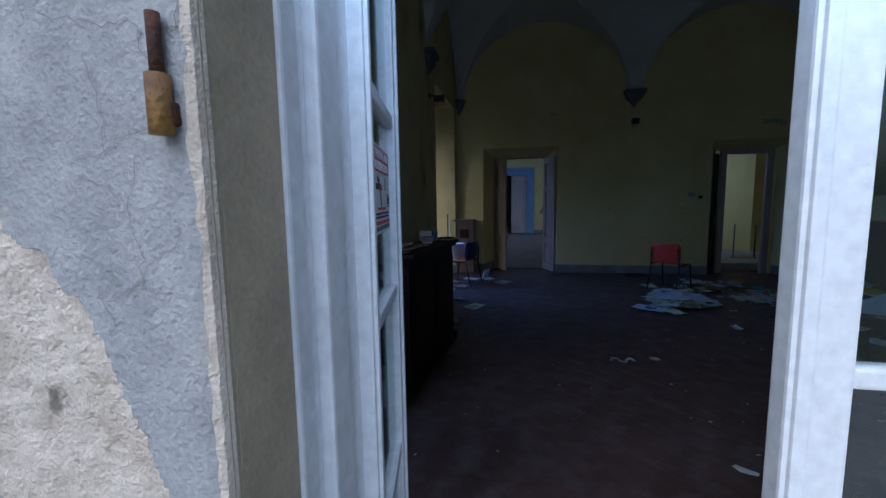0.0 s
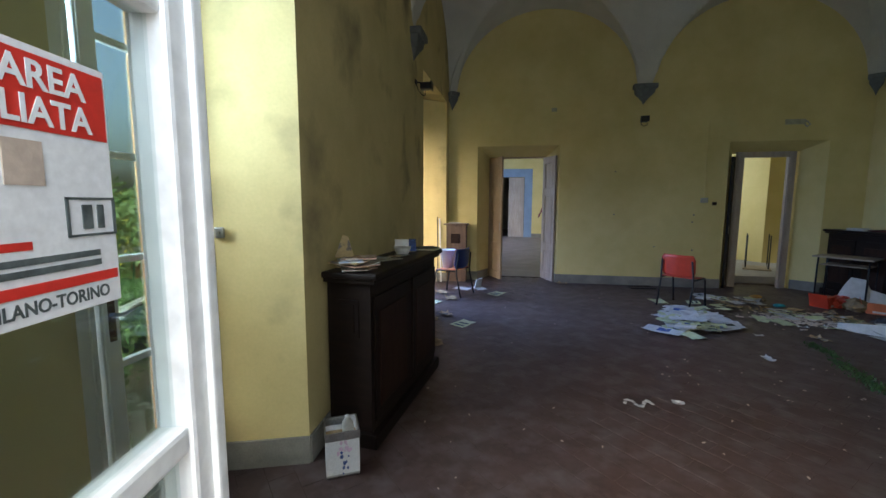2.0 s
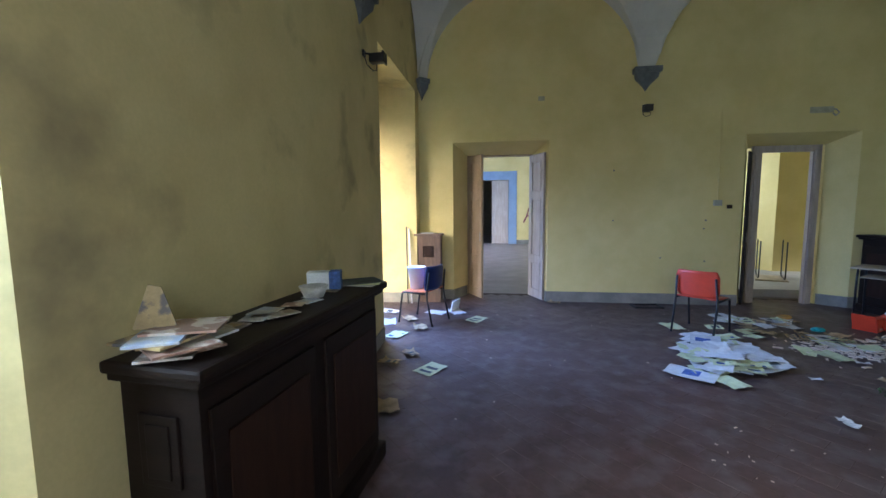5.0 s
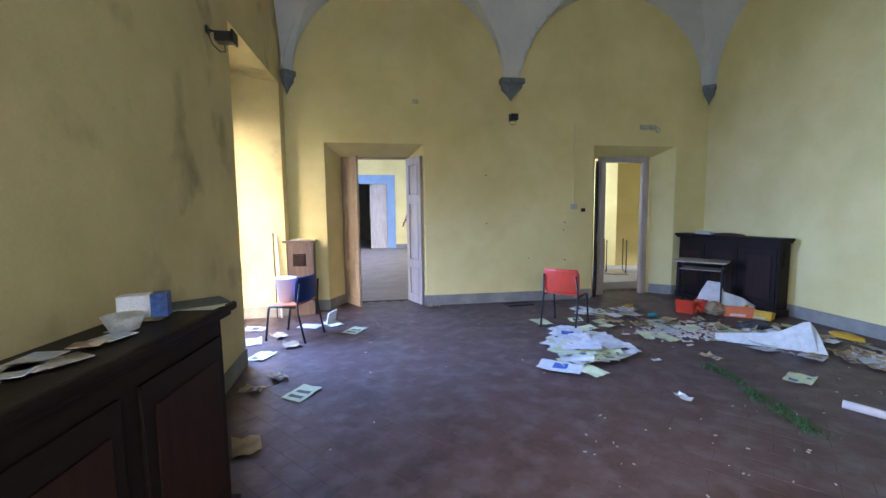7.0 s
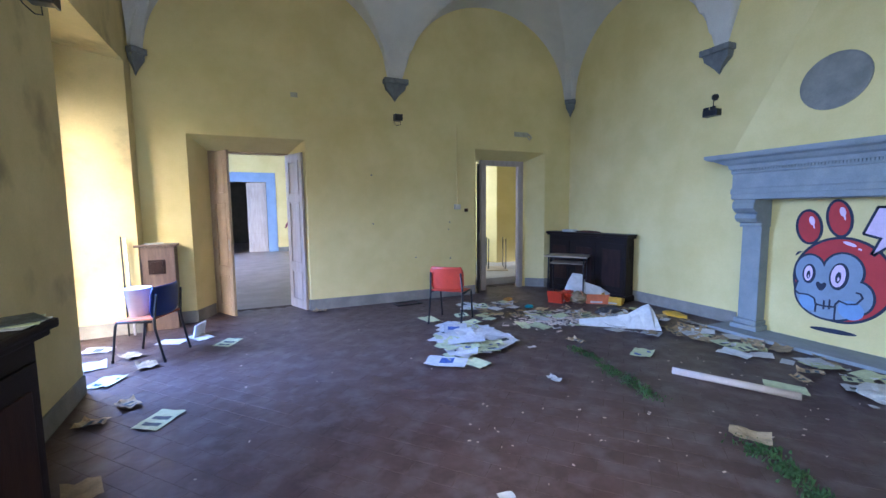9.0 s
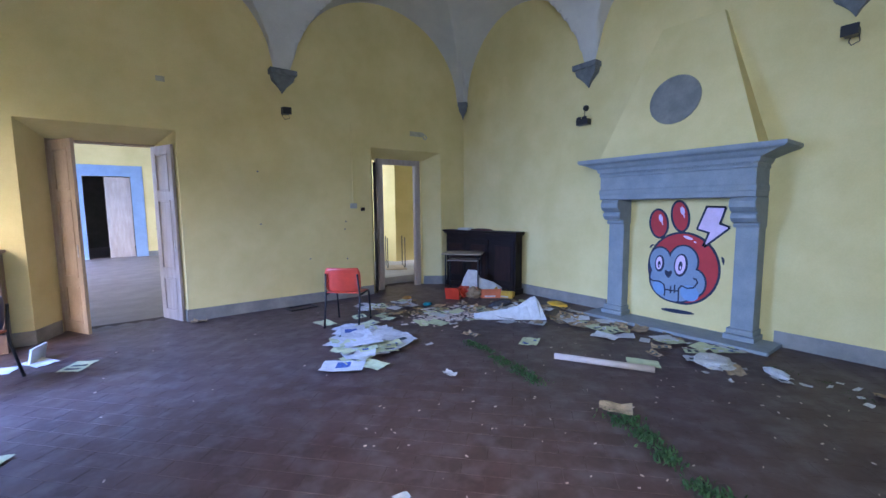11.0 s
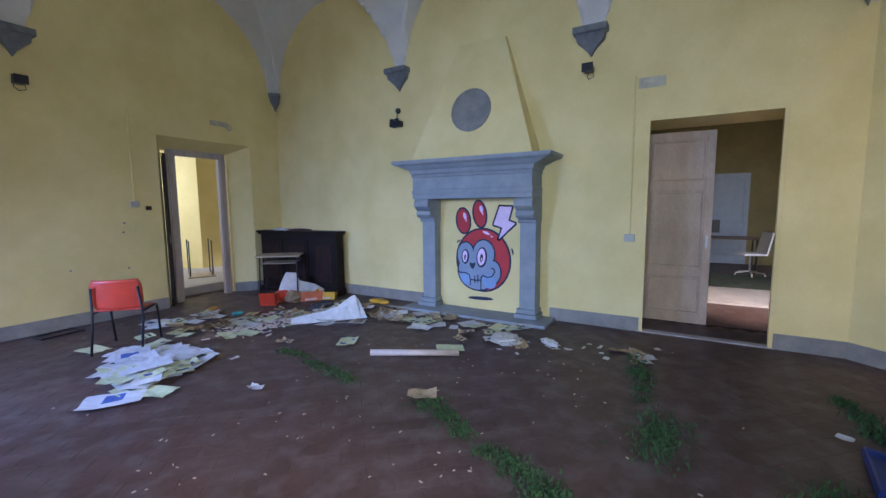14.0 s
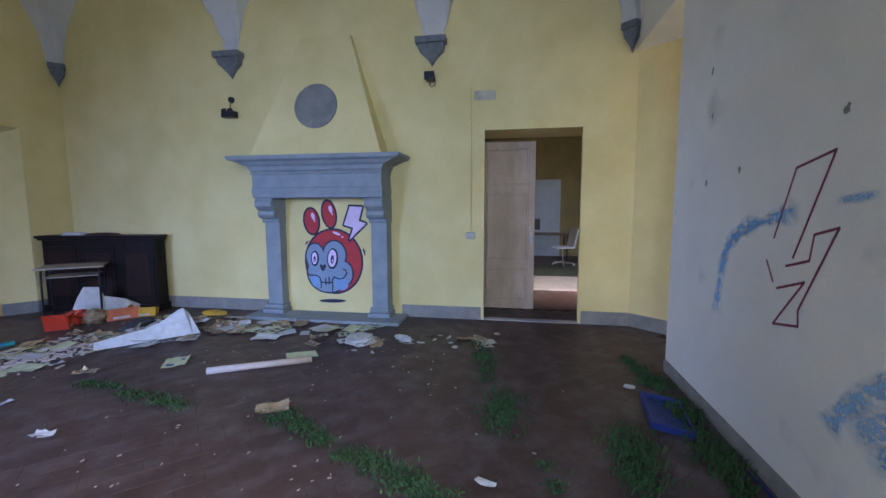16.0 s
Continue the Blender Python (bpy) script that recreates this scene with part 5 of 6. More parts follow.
for k in range(70):
    t = random.random()
    drop(random.choice(("brown", "small", "brown", "green", "small", "white")), 5.55 + random.gauss(0, .22) + 0.25 * t, 6.75 - 2.6 * t + random.gauss(0, 0.10), random.uniform(0, 0.012), tilt=6, scale=random.uniform(.45, 1.0))
for k in range(26):
    drop(random.choice(("brown", "white", "small", "small")), random.gauss(5.25, 0.3), random.gauss(6.9, 0.22), random.uniform(0, 0.02), tilt=8, scale=random.uniform(.5, 1.0))
# fragments too small to count
bm = nb()
for k in range(420):
    if k < 240:
        x, y = random.gauss(4.62, 0.28), random.gauss(7.35, 0.2)
    elif k < 330:
        x, y = random.uniform(2.0, 5.2), random.uniform(2.6, 5.5)
    else:
        x, y = random.uniform(0.0, 6.0), random.uniform(2.0, 9.0)
    s = random.uniform(0.012, 0.05) if k < 240 else random.uniform(0.004, 0.012)
    block(bm, (-s, -s * .35, 0.001), (s, s * .35, 0.004 + s * 0.15), pose(x, y, 0, 0, 0, random.uniform(0, 360)))
tagged(make("litter_fragments", bm, CARDTUBE), "pale splinters, chips and crumbs strewn over the floor", "litter", kind="stuff")


def crumpled(name, label, category, mat, m, size, seed, rough=0.35):
    """A crushed bag or wrapper: a closed, creased lump."""
    bm = nb()
    bmesh.ops.create_icosphere(bm, subdivisions=3, radius=1.0)
    for v in bm.verts:
        d = 1 + rough * noise.noise(v.co * 1.7 + Vector((seed, 0, 0))) + rough * .8 * noise.noise(v.co * 4.1 + Vector((0, seed, 0)))
        v.co = Vector((v.co.x * size[0] * d, v.co.y * size[1] * d, max(0.0, v.co.z * size[2] * d + size[2] * .75)))
    ob = make(name, bm, mat)
    ob.matrix_world = m
    return tagged(ob, label, category)


crumpled("plastic_bag", "crumpled translucent plastic bag on the floor", "bag", PLASTICBAG, pose(5.45, 4.18, 0), (0.20, 0.16, 0.05), 3)
crumpled("plastic_bottle", "crushed clear plastic bottle in the litter", "bottle", PLASTICBAG, pose(5.62, 3.72, 0, 0, 0, 60), (0.13, 0.05, 0.035), 8)
def crushed_carton(label, mat, m, size, seed):
    """A flattened packaging box: a skewed carton with an open flap and a pale inner rim."""
    c = thing("carton", label, "box", m, "crushed cartons")
    random.seed(seed)
    x, y, z = size
    bm = nb()
    block(bm, (-x, -y, 0), (x, y, z), bevel=0.004)
    for v in bm.verts:
        t = v.co.z / z
        v.co.x += t * 0.10 * x * random.uniform(0.6, 1.4)
        v.co.z *= 1 - 0.35 * max(0, v.co.y / y) * t
    part("box", bm, mat, c)
    bm = nb()
    prism(bm, [(-x * 0.95, 0.0), (-x * 0.95 - 0.006, 0.002), (-x * 1.45, z * 1.25), (-x * 1.45 + 0.006, z * 1.25)], -y * 0.95, y * 0.95, "y")
    part("flap", bm, mat, c)
    bm = nb()
    block(bm, (-x * 0.6, -y - 0.003, z * 0.12), (x * 0.5, -y - 0.0005, z * 0.30))
    part("pale_print", bm, PAPER, c, "pale printed stripe")


crushed_carton("red crushed packaging box under the school table", RED, pose(5.42, 8.22, 0, 0, 0, 35), (0.16, 0.12, 0.17), 5)
crushed_carton("orange crushed packaging box beside the table", ORANGE, pose(5.92, 7.86, 0, 0, 0, -35), (0.17, 0.11, 0.16), 6)
crushed_carton("amber crushed packaging box in the litter", YELLOWBAG, pose(6.12, 7.66, 0, 0, 0, -60), (0.13, 0.09, 0.13), 7)
crumpled("shopping_bag", "brown paper bag crumpled under the table", "bag", PAPERBROWN, pose(5.70, 8.02, 0, 0, 0, 10), (0.17, 0.15, 0.10), 15)
crumpled("shopping_bag", "red crumpled shopping bag under the table", "bag", RED, pose(5.60, 8.18, 0, 0, 0, 60), (0.16, 0.12, 0.11), 25)
crumpled("yellow_package", "flattened yellow package by the skirting", "package", YELLOWBAG, pose(6.32, 6.72, 0, 0, 0, 80), (0.20, 0.12, 0.028), 6, 0.2)
crumpled("teal_wrapper", "small teal wrapper in the litter", "wrapper", material("teal_plastic", (0.03, 0.33, 0.36), 0.5), pose(4.72, 8.05, 0), (0.08, 0.05, 0.03), 9)
crumpled("orange_block", "small orange-brown sponge on the floor", "sponge", material("ochre_foam", (0.50, 0.27, 0.06), 0.9), pose(4.68, 8.62, 0, 0, 0, 20), (0.11, 0.06, 0.035), 2, 0.1)
crumpled("grey_cloth", "dark crumpled cloth behind the big sheet", "cloth", material("dark_grey_cloth", (0.06, 0.06, 0.065), 0.95), pose(5.62, 7.25, 0), (0.22, 0.14, 0.05), 12)


def folded_sheet(name, label, m, pts, depth):
    """A big stiff sheet standing in a fold: an outline of (along, height) with a crease, given real thickness."""
    bm = nb()
    top = [bm.verts.new((u, -0.10 * v, v)) for u, v in pts]
    foot = [bm.verts.new((u, depth * (0.6 + 0.5 * k / len(pts)), 0.004)) for k, (u, v) in enumerate(pts)]
    back = [bm.verts.new((u, 0.02 - 0.10 * v, max(v - 0.01, 0.003))) for u, v in pts]
    for k in range(len(pts) - 1):
        bm.faces.new((top[k], top[k + 1], foot[k + 1], foot[k]))
        bm.faces.new((back[k + 1], back[k], foot[k], foot[k + 1]))
        bm.faces.new((top[k + 1], top[k], back[k], back[k + 1]))
    bmesh.ops.recalc_face_normals(bm, faces=bm.faces[:])
    ob = make(name, bm, PAPER)
    ob.matrix_world = m
    return tagged(ob, label, "paper")


folded_sheet("poster_sheet", "large white stiff sheet folded over the litter", pose(4.78, 6.98, 0, 0, 0, heading(4.78, 6.98, 5.58, 6.38)), [(0, 0.07), (0.2, 0.10), (0.45, 0.13), (0.62, 0.18), (0.80, 0.30), (0.86, 0.32), (0.92, 0.24), (1.0, 0.02)], -0.16)
folded_sheet("poster_sheet", "large white sheet propped under the school table", pose(5.66, 8.36, 0, 0, 0, heading(5.66, 8.36, 6.3, 7.95)), [(0, 0.12), (0.06, 0.30), (0.14, 0.46), (0.30, 0.44), (0.36, 0.30), (0.6, 0.22), (0.78, 0.10)], -0.10)
bm = nb()
tube(bm, [(4.38, 5.26, 0.032), (4.60, 4.85, 0.032), (4.82, 4.44, 0.032)], 0.032, 18)
tagged(make("cardboard_tube", bm, CARDTUBE, True), "pale cardboard tube lying on the floor", "tube")
f = thing("picture_frame", "empty black frame lying flat by the wall", "frame", pose(3.05, 9.18, 0, 0, 0, 5))
for a, b in (((-0.22, -0.13, 0), (0.22, -0.10, 0.02)), ((-0.22, 0.10, 0), (0.22, 0.13, 0.02)), ((-0.22, -0.10, 0), (-0.19, 0.10, 0.02)), ((0.19, -0.10, 0), (0.22, 0.10, 0.02))):
    bm = nb()
    block(bm, a, b, bevel=0.003)
    part("rail", bm, BLACK, f)
# curly strip of torn paper
bm = nb()
pts = [(1.62 + 0.02 * k, 4.38 + 0.05 * math.sin(k * 0.9), 0.008 + 0.006 * (k % 2)) for k in range(12)]
for a, b in zip(pts, pts[1:]):
    block(bm, (-0.02, -0.012, 0), (0.02, 0.012, 0.003), Matrix.Translation(a) @ pose(0, 0, 0, 0, 0, heading(*a[:2], *b[:2])))
tagged(make("paper_strip", bm, PAPER), "curled white strip of torn paper on the tiles", "paper")
# blue tray by the wall
tr = thing("plastic_tray", "blue plastic tray lying tilted among the weeds", "tray", pose(4.22, 1.36, 0.01, 8, 0, -8))
bm = nb()
block(bm, (-0.24, -0.13, 0.0), (0.24, 0.13, 0.012), bevel=0.005)
part("base", bm, BLUE, tr)
for a, b in (((-0.25, -0.14, 0), (0.25, -0.125, 0.05)), ((-0.25, 0.125, 0), (0.25, 0.14, 0.05)), ((-0.25, -0.125, 0), (-0.235, 0.125, 0.05)), ((0.235, -0.125, 0), (0.25, 0.125, 0.05))):
    bm = nb()
    block(bm, a, b, bevel=0.004)
    part("side", bm, BLUE, tr)
bm = nb()
tube(bm, [(3.62, 1.115, 0.012), (3.50, 1.10, 0.012), (3.28, 1.11, 0.012)], 0.010, 8)
tagged(make("blue_rod", bm, BLUE, True), "thin blue plastic rod by the skirting", "rod")

# tin with a flower print beside the sideboard
tin = thing("flower_print_tin", "square white tin with a printed flower pattern, full of rubbish", "tin", pose(-0.24, 3.24, 0, 0, 0, 28))
bm = nb()
block(bm, (-0.095, -0.095, 0), (0.095, 0.095, 0.022), bevel=0.008)
part("base_rim", bm, CHROME, tin)
bm = nb()
for s in ((-1, 0), (1, 0), (0, -1), (0, 1)):
    a = (s[0] * 0.092 - (0.002 if s[0] else 0.092), s[1] * 0.092 - (0.002 if s[1] else 0.092), 0.02)
    b = (s[0] * 0.092 + (0.002 if s[0] else 0.092), s[1] * 0.092 + (0.002 if s[1] else 0.092), 0.27)
    block(bm, a, b)
part("body", bm, SIGNWHITE, tin)
bm = nb()
for s in ((-1, 0), (1, 0), (0, -1), (0, 1)):
    a = (s[0] * 0.094 - (0.004 if s[0] else 0.096), s[1] * 0.094 - (0.004 if s[1] else 0.096), 0.225)
    b = (s[0] * 0.094 + (0.004 if s[0] else 0.096), s[1] * 0.094 + (0.004 if s[1] else 0.096), 0.272)
    block(bm, a, b)
part("grey_rim", bm, CHROME, tin)
random.seed(5)
for face, mats in (((0, -1), (MUR_PINK, INKBLUE)), ((-1, 0), (SPRAYBLUE, INKBLUE))):
    for mat, zc, n in ((mats[0], 0.17, 16), (mats[1], 0.09, 10)):
        bm = nb()
        for _ in range(n):
            u, z, r = random.gauss(0, 0.022 if n == 16 else 0.012), zc + random.gauss(0, 0.018 if n == 16 else 0.035), random.uniform(0.007, 0.015)
            q = [(u + r * .7 * math.cos(k), z + r * math.sin(k)) for k in (0, 1.05, 2.1, 3.15, 4.2, 5.25)]
            bm.faces.new([bm.verts.new((a, -0.0955, b) if face[1] else (-0.0955, -a, b)) for a, b in q])
        tagged(part("flower_print", bm, mat, tin), kind="stuff")
bm = nb()
block(bm, (-0.088, -0.088, 0.18), (0.088, 0.088, 0.19))
part("rubbish", bm, PAPERBROWN, tin)
bm = nb()
lathe(bm, [(0.032, 0), (0.034, 0.10), (0.030, 0.14), (0.012, 0.18), (0.012, 0.20)], 16)
b = tagged(make("drink_bottle", bm, PLASTICBAG, True), "clear plastic bottle sticking out of the tin", "bottle")
b.matrix_world = pose(-0.20, 3.25, 0.19, 25, 10, 0)

# things on the sideboard
random.seed(31)
MAG = [material("magazine_" + n, c, 0.45, scale=9, amount=0.5, spots=(s, 12, 0.5, 0.55)) for n, c, s in (("red", (0.40, 0.24, 0.17), (0.6, 0.52, 0.42)), ("pale", (0.60, 0.56, 0.50), (0.25, 0.2, 0.16)), ("ochre", (0.50, 0.36, 0.16), (0.12, 0.1, 0.09)), ("white", (0.65, 0.65, 0.64), (0.35, 0.4, 0.5)))]


def on_cab(u, v, z, rx=0, ry=0, rz=0):
    return CAB @ pose(u, v, z, rx, ry, rz)


for k in range(24):
    u = (0.12 + random.gauss(0, 0.05)) if k < 9 else (random.uniform(0.30, 1.35))
    z = 1.14 + (0.009 * k if k < 9 else 0.004 + 0.003 * (k % 3))
    bm = nb()
    w = random.uniform(.065, .095) if k < 9 else random.uniform(0.025, 0.055)
    block(bm, (-w, -w * 1.25, 0), (w, w * 1.25, 0.008 if k < 9 else 0.003))
    for vv in bm.verts:
        vv.co.z += 0.10 * max(0, vv.co.x) * random.uniform(0, .6) * (1 if k % 3 == 0 else 0)
    ob = make("magazine" if k < 9 else "leaflet", bm, MAG[k % 4])
    ob.matrix_world = on_cab(u, 0.16 + random.gauss(0, 0.02), z, 0, 0, random.uniform(-35, 35) + (90 if k % 2 else 0))
    tagged(ob, "creased magazine in a pile on the sideboard" if k < 9 else "loose printed leaflet on the sideboard top", "magazine" if k < 9 else "paper", "papers on the sideboard")
bm = nb()
prism(bm, [(-0.06, 0), (0.06, 0), (0.025, 0.13), (-0.01, 0.14)], -0.004, 0.004, "y")
ob = make("folded_card", bm, MAG[2])
ob.matrix_world = on_cab(0.07, 0.22, 1.222, 0, 0, -50)
tagged(ob, "upright folded printed card on the magazine pile", "card")
bx = thing("carton", "white and blue printed carton on the sideboard", "box")
bx.matrix_world = on_cab(1.10, 0.20, 1.146, 0, 0, -70)
bm = nb()
block(bm, (-0.09, -0.04, 0), (0.09, 0.04, 0.10), bevel=0.003)
part("box", bm, BINWHITE, bx)
bm = nb()
block(bm, (0.03, -0.043, 0.001), (0.092, 0.043, 0.102))
part("blue_panel", bm, INKBLUE, bx, "dark blue printed end")
bm = nb()
lathe(bm, [(0.045, 0.0), (0.07, 0.055), (0.073, 0.055), (0.048, -0.002)], 20)
ob = make("plastic_tub", bm, PLASTICBAG, True)
ob.matrix_world = on_cab(0.90, 0.15, 1.149)
tagged(ob, "cloudy plastic tub among the papers", "tub")
for k in range(3):
    bm = nb()
    block(bm, (-0.10, -0.13, 0), (0.10, 0.13, 0.004))
    ob = make("leaflet", bm, (PAPER, PAPERGREEN, INK)[k])
    ob.matrix_world = on_cab(1.32, 0.10, 1.141 + 0.0055 * k, 0, 0, 20 * k)
    tagged(ob, "leaflet hanging over the end of the sideboard", "paper", "papers on the sideboard")
# on the corner cabinet and pedestal
CC = pose(6.06, 9.32, 0, 0, 0, heading(6.08, 9.22, 6.34, 7.62))
ob = crumpled("folded_cloth", "dark red folded cloth on the corner cabinet", "cloth", material("wine_red_cloth", (0.09, 0.02, 0.02), 0.95), CC @ pose(0.85, 0.12, 1.13, 0, 0, 0), (0.25, 0.09, 0.02), 4, 0.15)
bm = nb()
for k in range(3):
    block(bm, (-0.14, -0.08, 0.014 * k), (0.14 - .02 * k, 0.08, 0.014 * k + 0.012), bevel=0.002)
ob = make("paper_stack", bm, PAPER)
ob.matrix_world = CC @ pose(0.45, 0.12, 1.13, 0, 0, 4)
tagged(ob, "short stack of papers on the corner cabinet", "paper")
bm = nb()
block(bm, (-0.10, -0.07, 0), (0.10, 0.07, 0.014), bevel=0.002)
ob = make("booklet", bm, PAPER)
ob.matrix_world = pose(-0.47, 9.24, 1.155, 0, 0, 14)
tagged(ob, "pale booklet on the small brown cabinet", "book")
bm = nb()
block(bm, (-0.13, -0.01, 0), (0.13, 0.01, 0.17), bevel=0.003)
ob = make("white_board", bm, BINWHITE)
ob.matrix_world = pose(0.06, 8.62, 0.0, 12, 0, 70)
tagged(ob, "small white board leaning on the floor litter", "board")

# ---- weeds through the floor joints ----
random.seed(77)
bm = nb()


def tuft(x, y, n, spread, height):
    for _ in range(n):
        px, py = random.gauss(x, spread), random.gauss(y, spread)
        a, h = random.uniform(0, 6.283), random.uniform(0.4, 1) * height
        w = random.uniform(0.004, 0.009)
        lx, ly = random.gauss(0, h * .5), random.gauss(0, h * .5)
        c, s = math.cos(a) * w, math.sin(a) * w
        v = [bm.verts.new(p) for p in ((px - c, py - s, 0), (px + c, py + s, 0), (px + lx * .5 + c * .8, py + ly * .5 + s * .8, h * .7), (px + lx * .5 - c * .8, py + ly * .5 - s * .8, h * .7), (px + lx, py + ly, h))]
        bm.faces.new((v[0], v[1], v[2], v[3])), bm.faces.new((v[3], v[2], v[4]))


def strip(x0, y0, x1, y1, n, blades, spread, height):
    blades, spread, height = blades * 2.2, spread * 1.15, height * 0.75
    for k in range(n):
        if random.random() < 0.35:
            continue
        t = (k + random.random()) / n
        tuft(x0 + (x1 - x0) * t + random.gauss(0, 0.03), y0 + (y1 - y0) * t, int(blades * random.uniform(.2, 1.1)), spread * random.uniform(.5, 1.3), height)


strip(4.05, 6.25, 3.78, 4.95, 34, 26, 0.032, 0.035)
strip(3.80, 4.25, 3.10, 2.80, 44, 46, 0.05, 0.05)
strip(5.75, 2.85, 4.70, 2.68, 20, 30, 0.05, 0.05)
strip(4.45, 2.55, 3.95, 2.55, 14, 50, 0.07, 0.06)
strip(5.40, 1.35, 4.75, 1.22, 18, 50, 0.05, 0.07)
strip(4.55, 1.2, 3.4, 1.25, 26, 60, 0.06, 0.09)
strip(3.95, 1.70, 3.35, 1.75, 16, 60, 0.07, 0.07)
strip(3.55, 2.3, 3.2, 2.2, 8, 26, 0.04, 0.05)
strip(5.9, 3.9, 5.65, 3.1, 8, 10, 0.04, 0.02)
tagged(make("floor_weeds", bm, GRASS), "green grass and moss growing along the floor joints", "weeds", kind="stuff")

# ---- garden ----
bm = nb()
R = 700
block(bm, (-R, -R, -0.4), (R, R, -0.13))
structure("ground", bm, EARTH, "leaf-littered garden ground")
bm = nb()
block(bm, (-1.5, -3.0, -0.3), (4.0, 0.66, -0.02), bevel=0.01)
structure("pavement", bm, SLAB, "stone terrace in front of the entrance")
bm = nb()
block(bm, (-1.42, 3.14, -0.2), (-1.09, 3.6, 5.0), bevel=0.01)
structure("wall_pilaster", bm, ORANGEWALL, "orange rendered outer pilaster")

random.seed(9)


def shrub_mesh(name, leaves, mat, size):
    bm = nb()
    for _ in range(leaves):
        a, e = random.uniform(0, 6.283), random.uniform(-0.25, 1.0)
        r = random.random() ** 0.4 * (1 + 0.35 * noise.noise((math.cos(a) * 2, math.sin(a) * 2, e * 2)))
        c = Vector((math.cos(a) * r * math.cos(e), math.sin(a) * r * math.cos(e), 0.55 + 0.6 * r * math.sin(e)))
        d = Vector((random.gauss(0, 1), random.gauss(0, 1), random.gauss(0.3, 1))).normalized() * size * random.uniform(.6, 1.3)
        s = d.orthogonal().normalized() * size * 0.4
        s.rotate(Matrix.Rotation(random.uniform(0, 6.28), 3, d.normalized()))
        v = [bm.verts.new(c + q) for q in (-d * .5, s * .6, d * .6, -s * .6)]
        bm.faces.new(v)
    me = bpy.data.meshes.new(name)
    bm.to_mesh(me)
    bm.free()
    me.materials.append(mat)
    return me


crowns = [shrub_mesh("crown", 2600, LEAF, 0.075), shrub_mesh("crown", 2000, LEAF, 0.10)]
blooms = shrub_mesh("bloom", 500, FLOWER, 0.05)
stem_bm = nb()
for k in range(7):
    a = k * 0.9
    tube(stem_bm, [(0.05 * math.cos(a), 0.05 * math.sin(a), 0), (0.2 * math.cos(a), 0.2 * math.sin(a), 0.4), (0.5 * math.cos(a), 0.5 * math.sin(a), 0.85)], 0.018, 5, 0.006)
stem_me = bpy.data.meshes.new("trunk")
stem_bm.to_mesh(stem_me)
stem_bm.free()
stem_me.materials.append(WOODMID)
for k in range(74):
    near = k < 34
    x = random.uniform(-6.5, -2.4) if near else random.uniform(-26, -6)
    y = (1.9 - x * 0.75 + random.uniform(-2.2, 1.6)) if near else (random.uniform(-6, 34) if k % 3 else -x * 0.9 + random.uniform(-3, 3))
    s = random.uniform(0.4, 0.75) if near else random.uniform(1.0, 2.2)
    sh = thing("shrub", "leafy green garden shrub with yellow flowers" if k % 3 == 0 else "leafy green garden shrub", "shrub", pose(x, y, -0.13, 0, 0, random.uniform(0, 360)), "garden shrubs")
    for nm, me in (("trunk", stem_me), ("crown", crowns[k % 2])) + ((("bloom", blooms),) if k % 3 == 0 else ()):
        o = new(nm, me)
        o.parent = sh
        o.matrix_local = Matrix.Scale(s, 4)
nt = thing("garden_net", "sagging white net strung in the garden", "net", pose(0, 0, 0))
for k in range(7):
    bm = nb()
    tube(bm, [(-1.42, 3.2, 1.02), (-1.6, 3.15, 0.93 - 0.012 * k), (-2.0, 2.95, 0.86 - 0.02 * k), (-2.6, 2.7, 0.9 - .03 * k)], 0.003, 4)
    part("cord", bm, BINWHITE, nt)

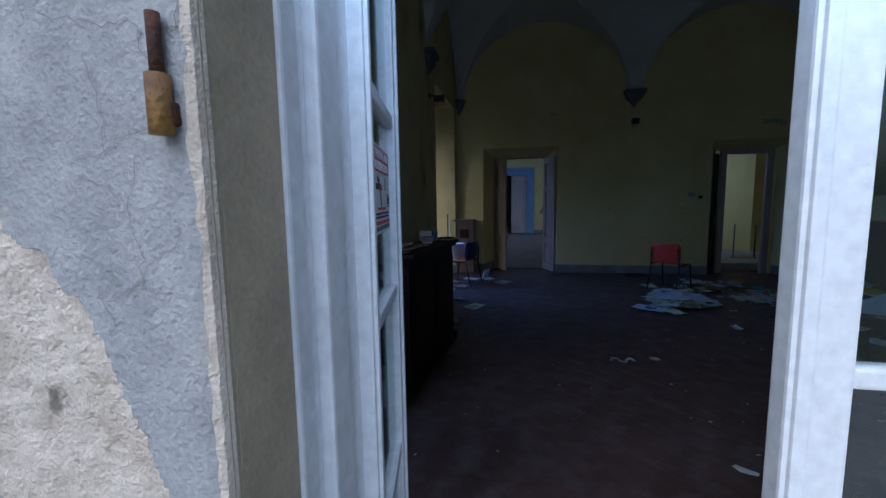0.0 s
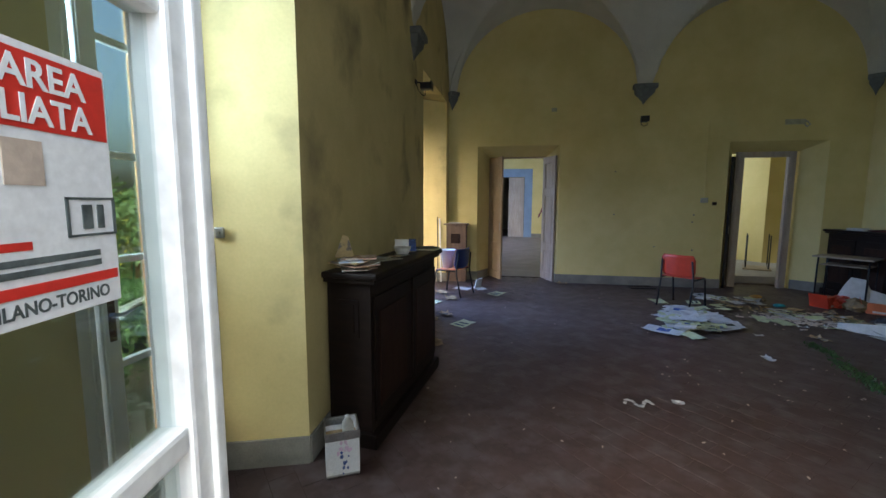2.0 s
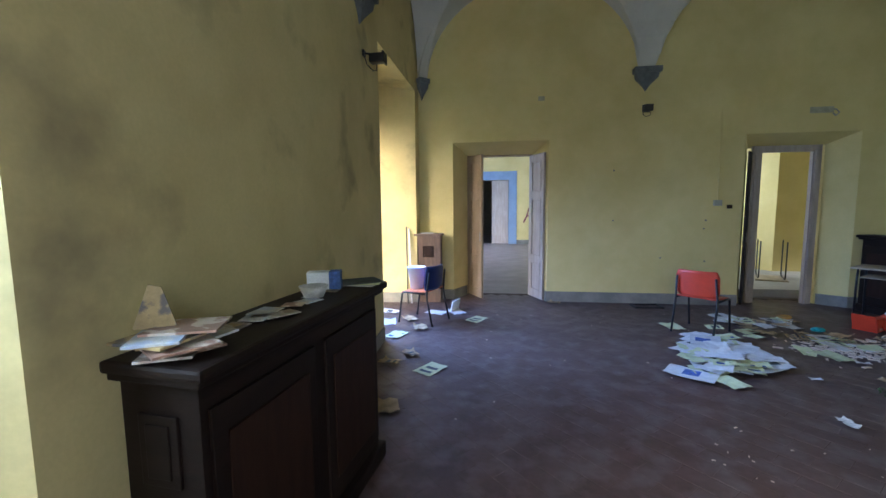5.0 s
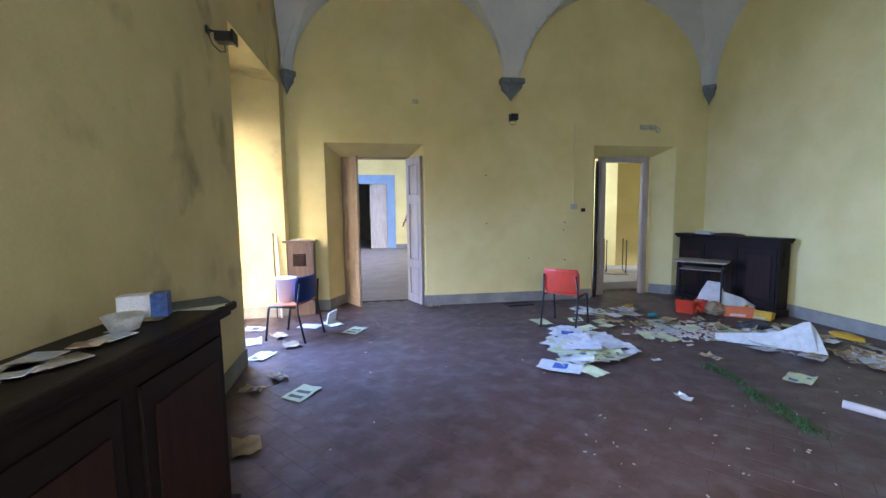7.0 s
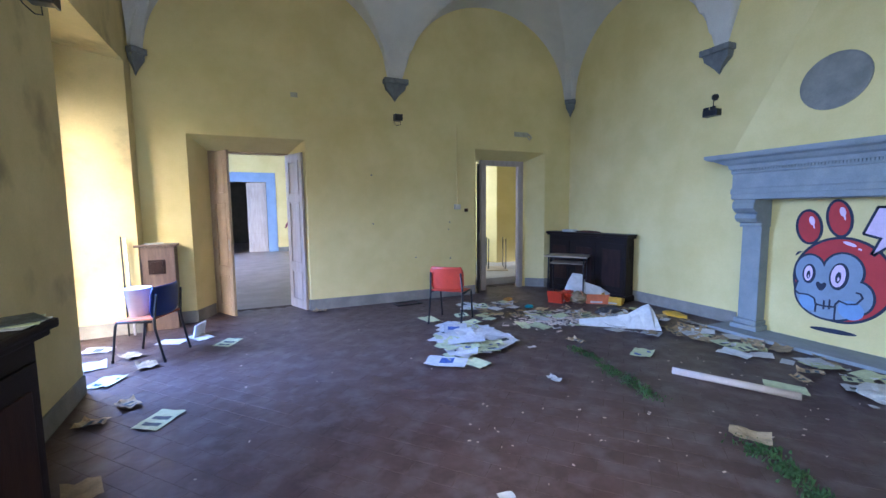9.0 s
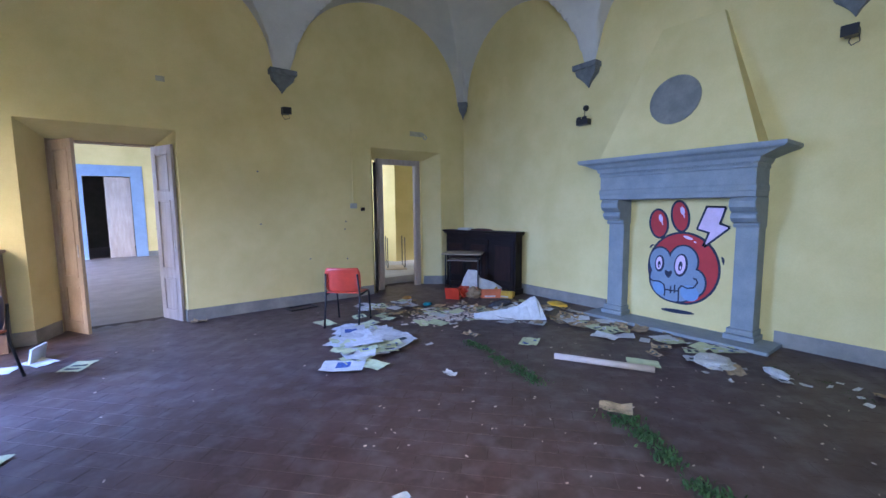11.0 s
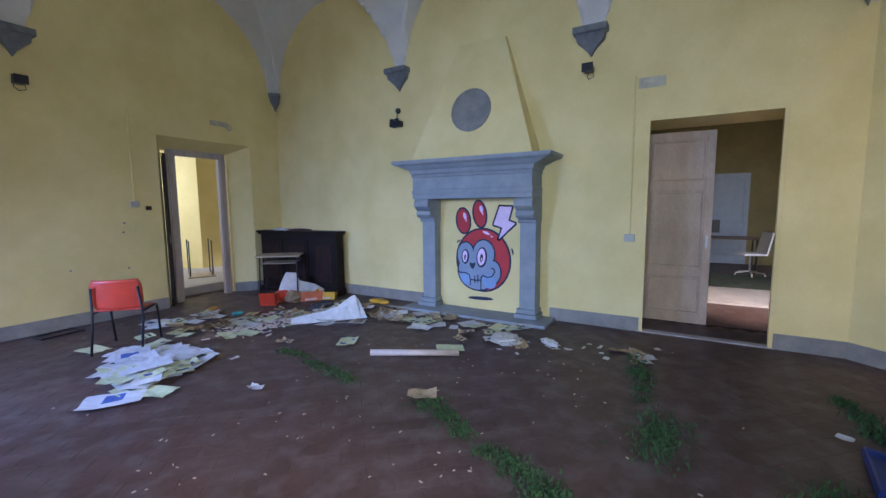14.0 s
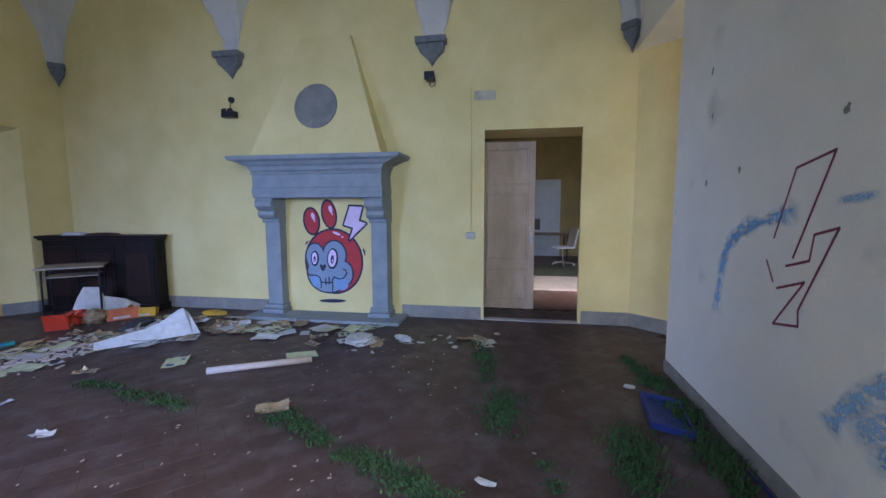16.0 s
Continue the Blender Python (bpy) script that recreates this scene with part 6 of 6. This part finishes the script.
# ---- floor of terracotta tiles, laid on the diagonal ----
bm = nb()
block(bm, (-1.6, 0.62, -0.12), (7.36, 9.97, -0.0015))
floor = structure("floor", bm, JOINT, "dusty terracotta floor laid diagonally")
TL, TW, GAP = 0.30, 0.15, 0.003


def tile_verts(l, w):
    a, c = l / 2, w / 2
    b = 0.0012
    return [(-a, -c, -0.008), (a, -c, -0.008), (a, c, -0.008), (-a, c, -0.008), (-a, -c, -0.0006), (a, -c, -0.0006), (a, c, -0.0006), (-a, c, -0.0006), (-a + b, -c + b, 0), (a - b, -c + b, 0), (a - b, c - b, 0), (-a + b, c - b, 0)]


TF = [(8, 9, 10, 11)] + [(i, (i + 1) % 4, 4 + (i + 1) % 4, 4 + i) for i in range(4)] + [(4 + i, 4 + (i + 1) % 4, 8 + (i + 1) % 4, 8 + i) for i in range(4)]
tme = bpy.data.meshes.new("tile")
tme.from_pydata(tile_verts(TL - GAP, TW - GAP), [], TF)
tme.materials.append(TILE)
rest_v, rest_f, near_n = [], [], 0
ANG = radians(-47)
ca, sa = math.cos(ANG), math.sin(ANG)
random.seed(3)
for r in range(-80, 80):
    for c in range(-40, 40):
        u, v = (c + 0.5 * (r % 2)) * TL, r * TW
        x, y = 2.6 + u * ca - v * sa, 5.0 + u * sa + v * ca
        if not (-1.35 < x < 7.25 and 0.80 < y < 9.90):
            continue
        dz = random.uniform(-0.0003, 0.0002)
        if -0.3 < x < 2.7 and 1.4 < y < 5.0 and near_n < 300:
            near_n += 1
            o = new("tile", tme)
            o.parent = floor
            o.matrix_local = pose(x, y, dz, random.uniform(-.1, .1), random.uniform(-.1, .1), math.degrees(ANG))
        else:
            k = len(rest_v)
            for p in tile_verts(TL - GAP, TW - GAP):
                rest_v.append((x + p[0] * ca - p[1] * sa, y + p[0] * sa + p[1] * ca, p[2] + dz))
            rest_f += [tuple(i + k for i in q) for q in TF]
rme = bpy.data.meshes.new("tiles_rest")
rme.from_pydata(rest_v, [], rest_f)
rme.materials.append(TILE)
o = new("tiles_rest", rme)
o.parent = floor
tagged(o, kind="stuff")
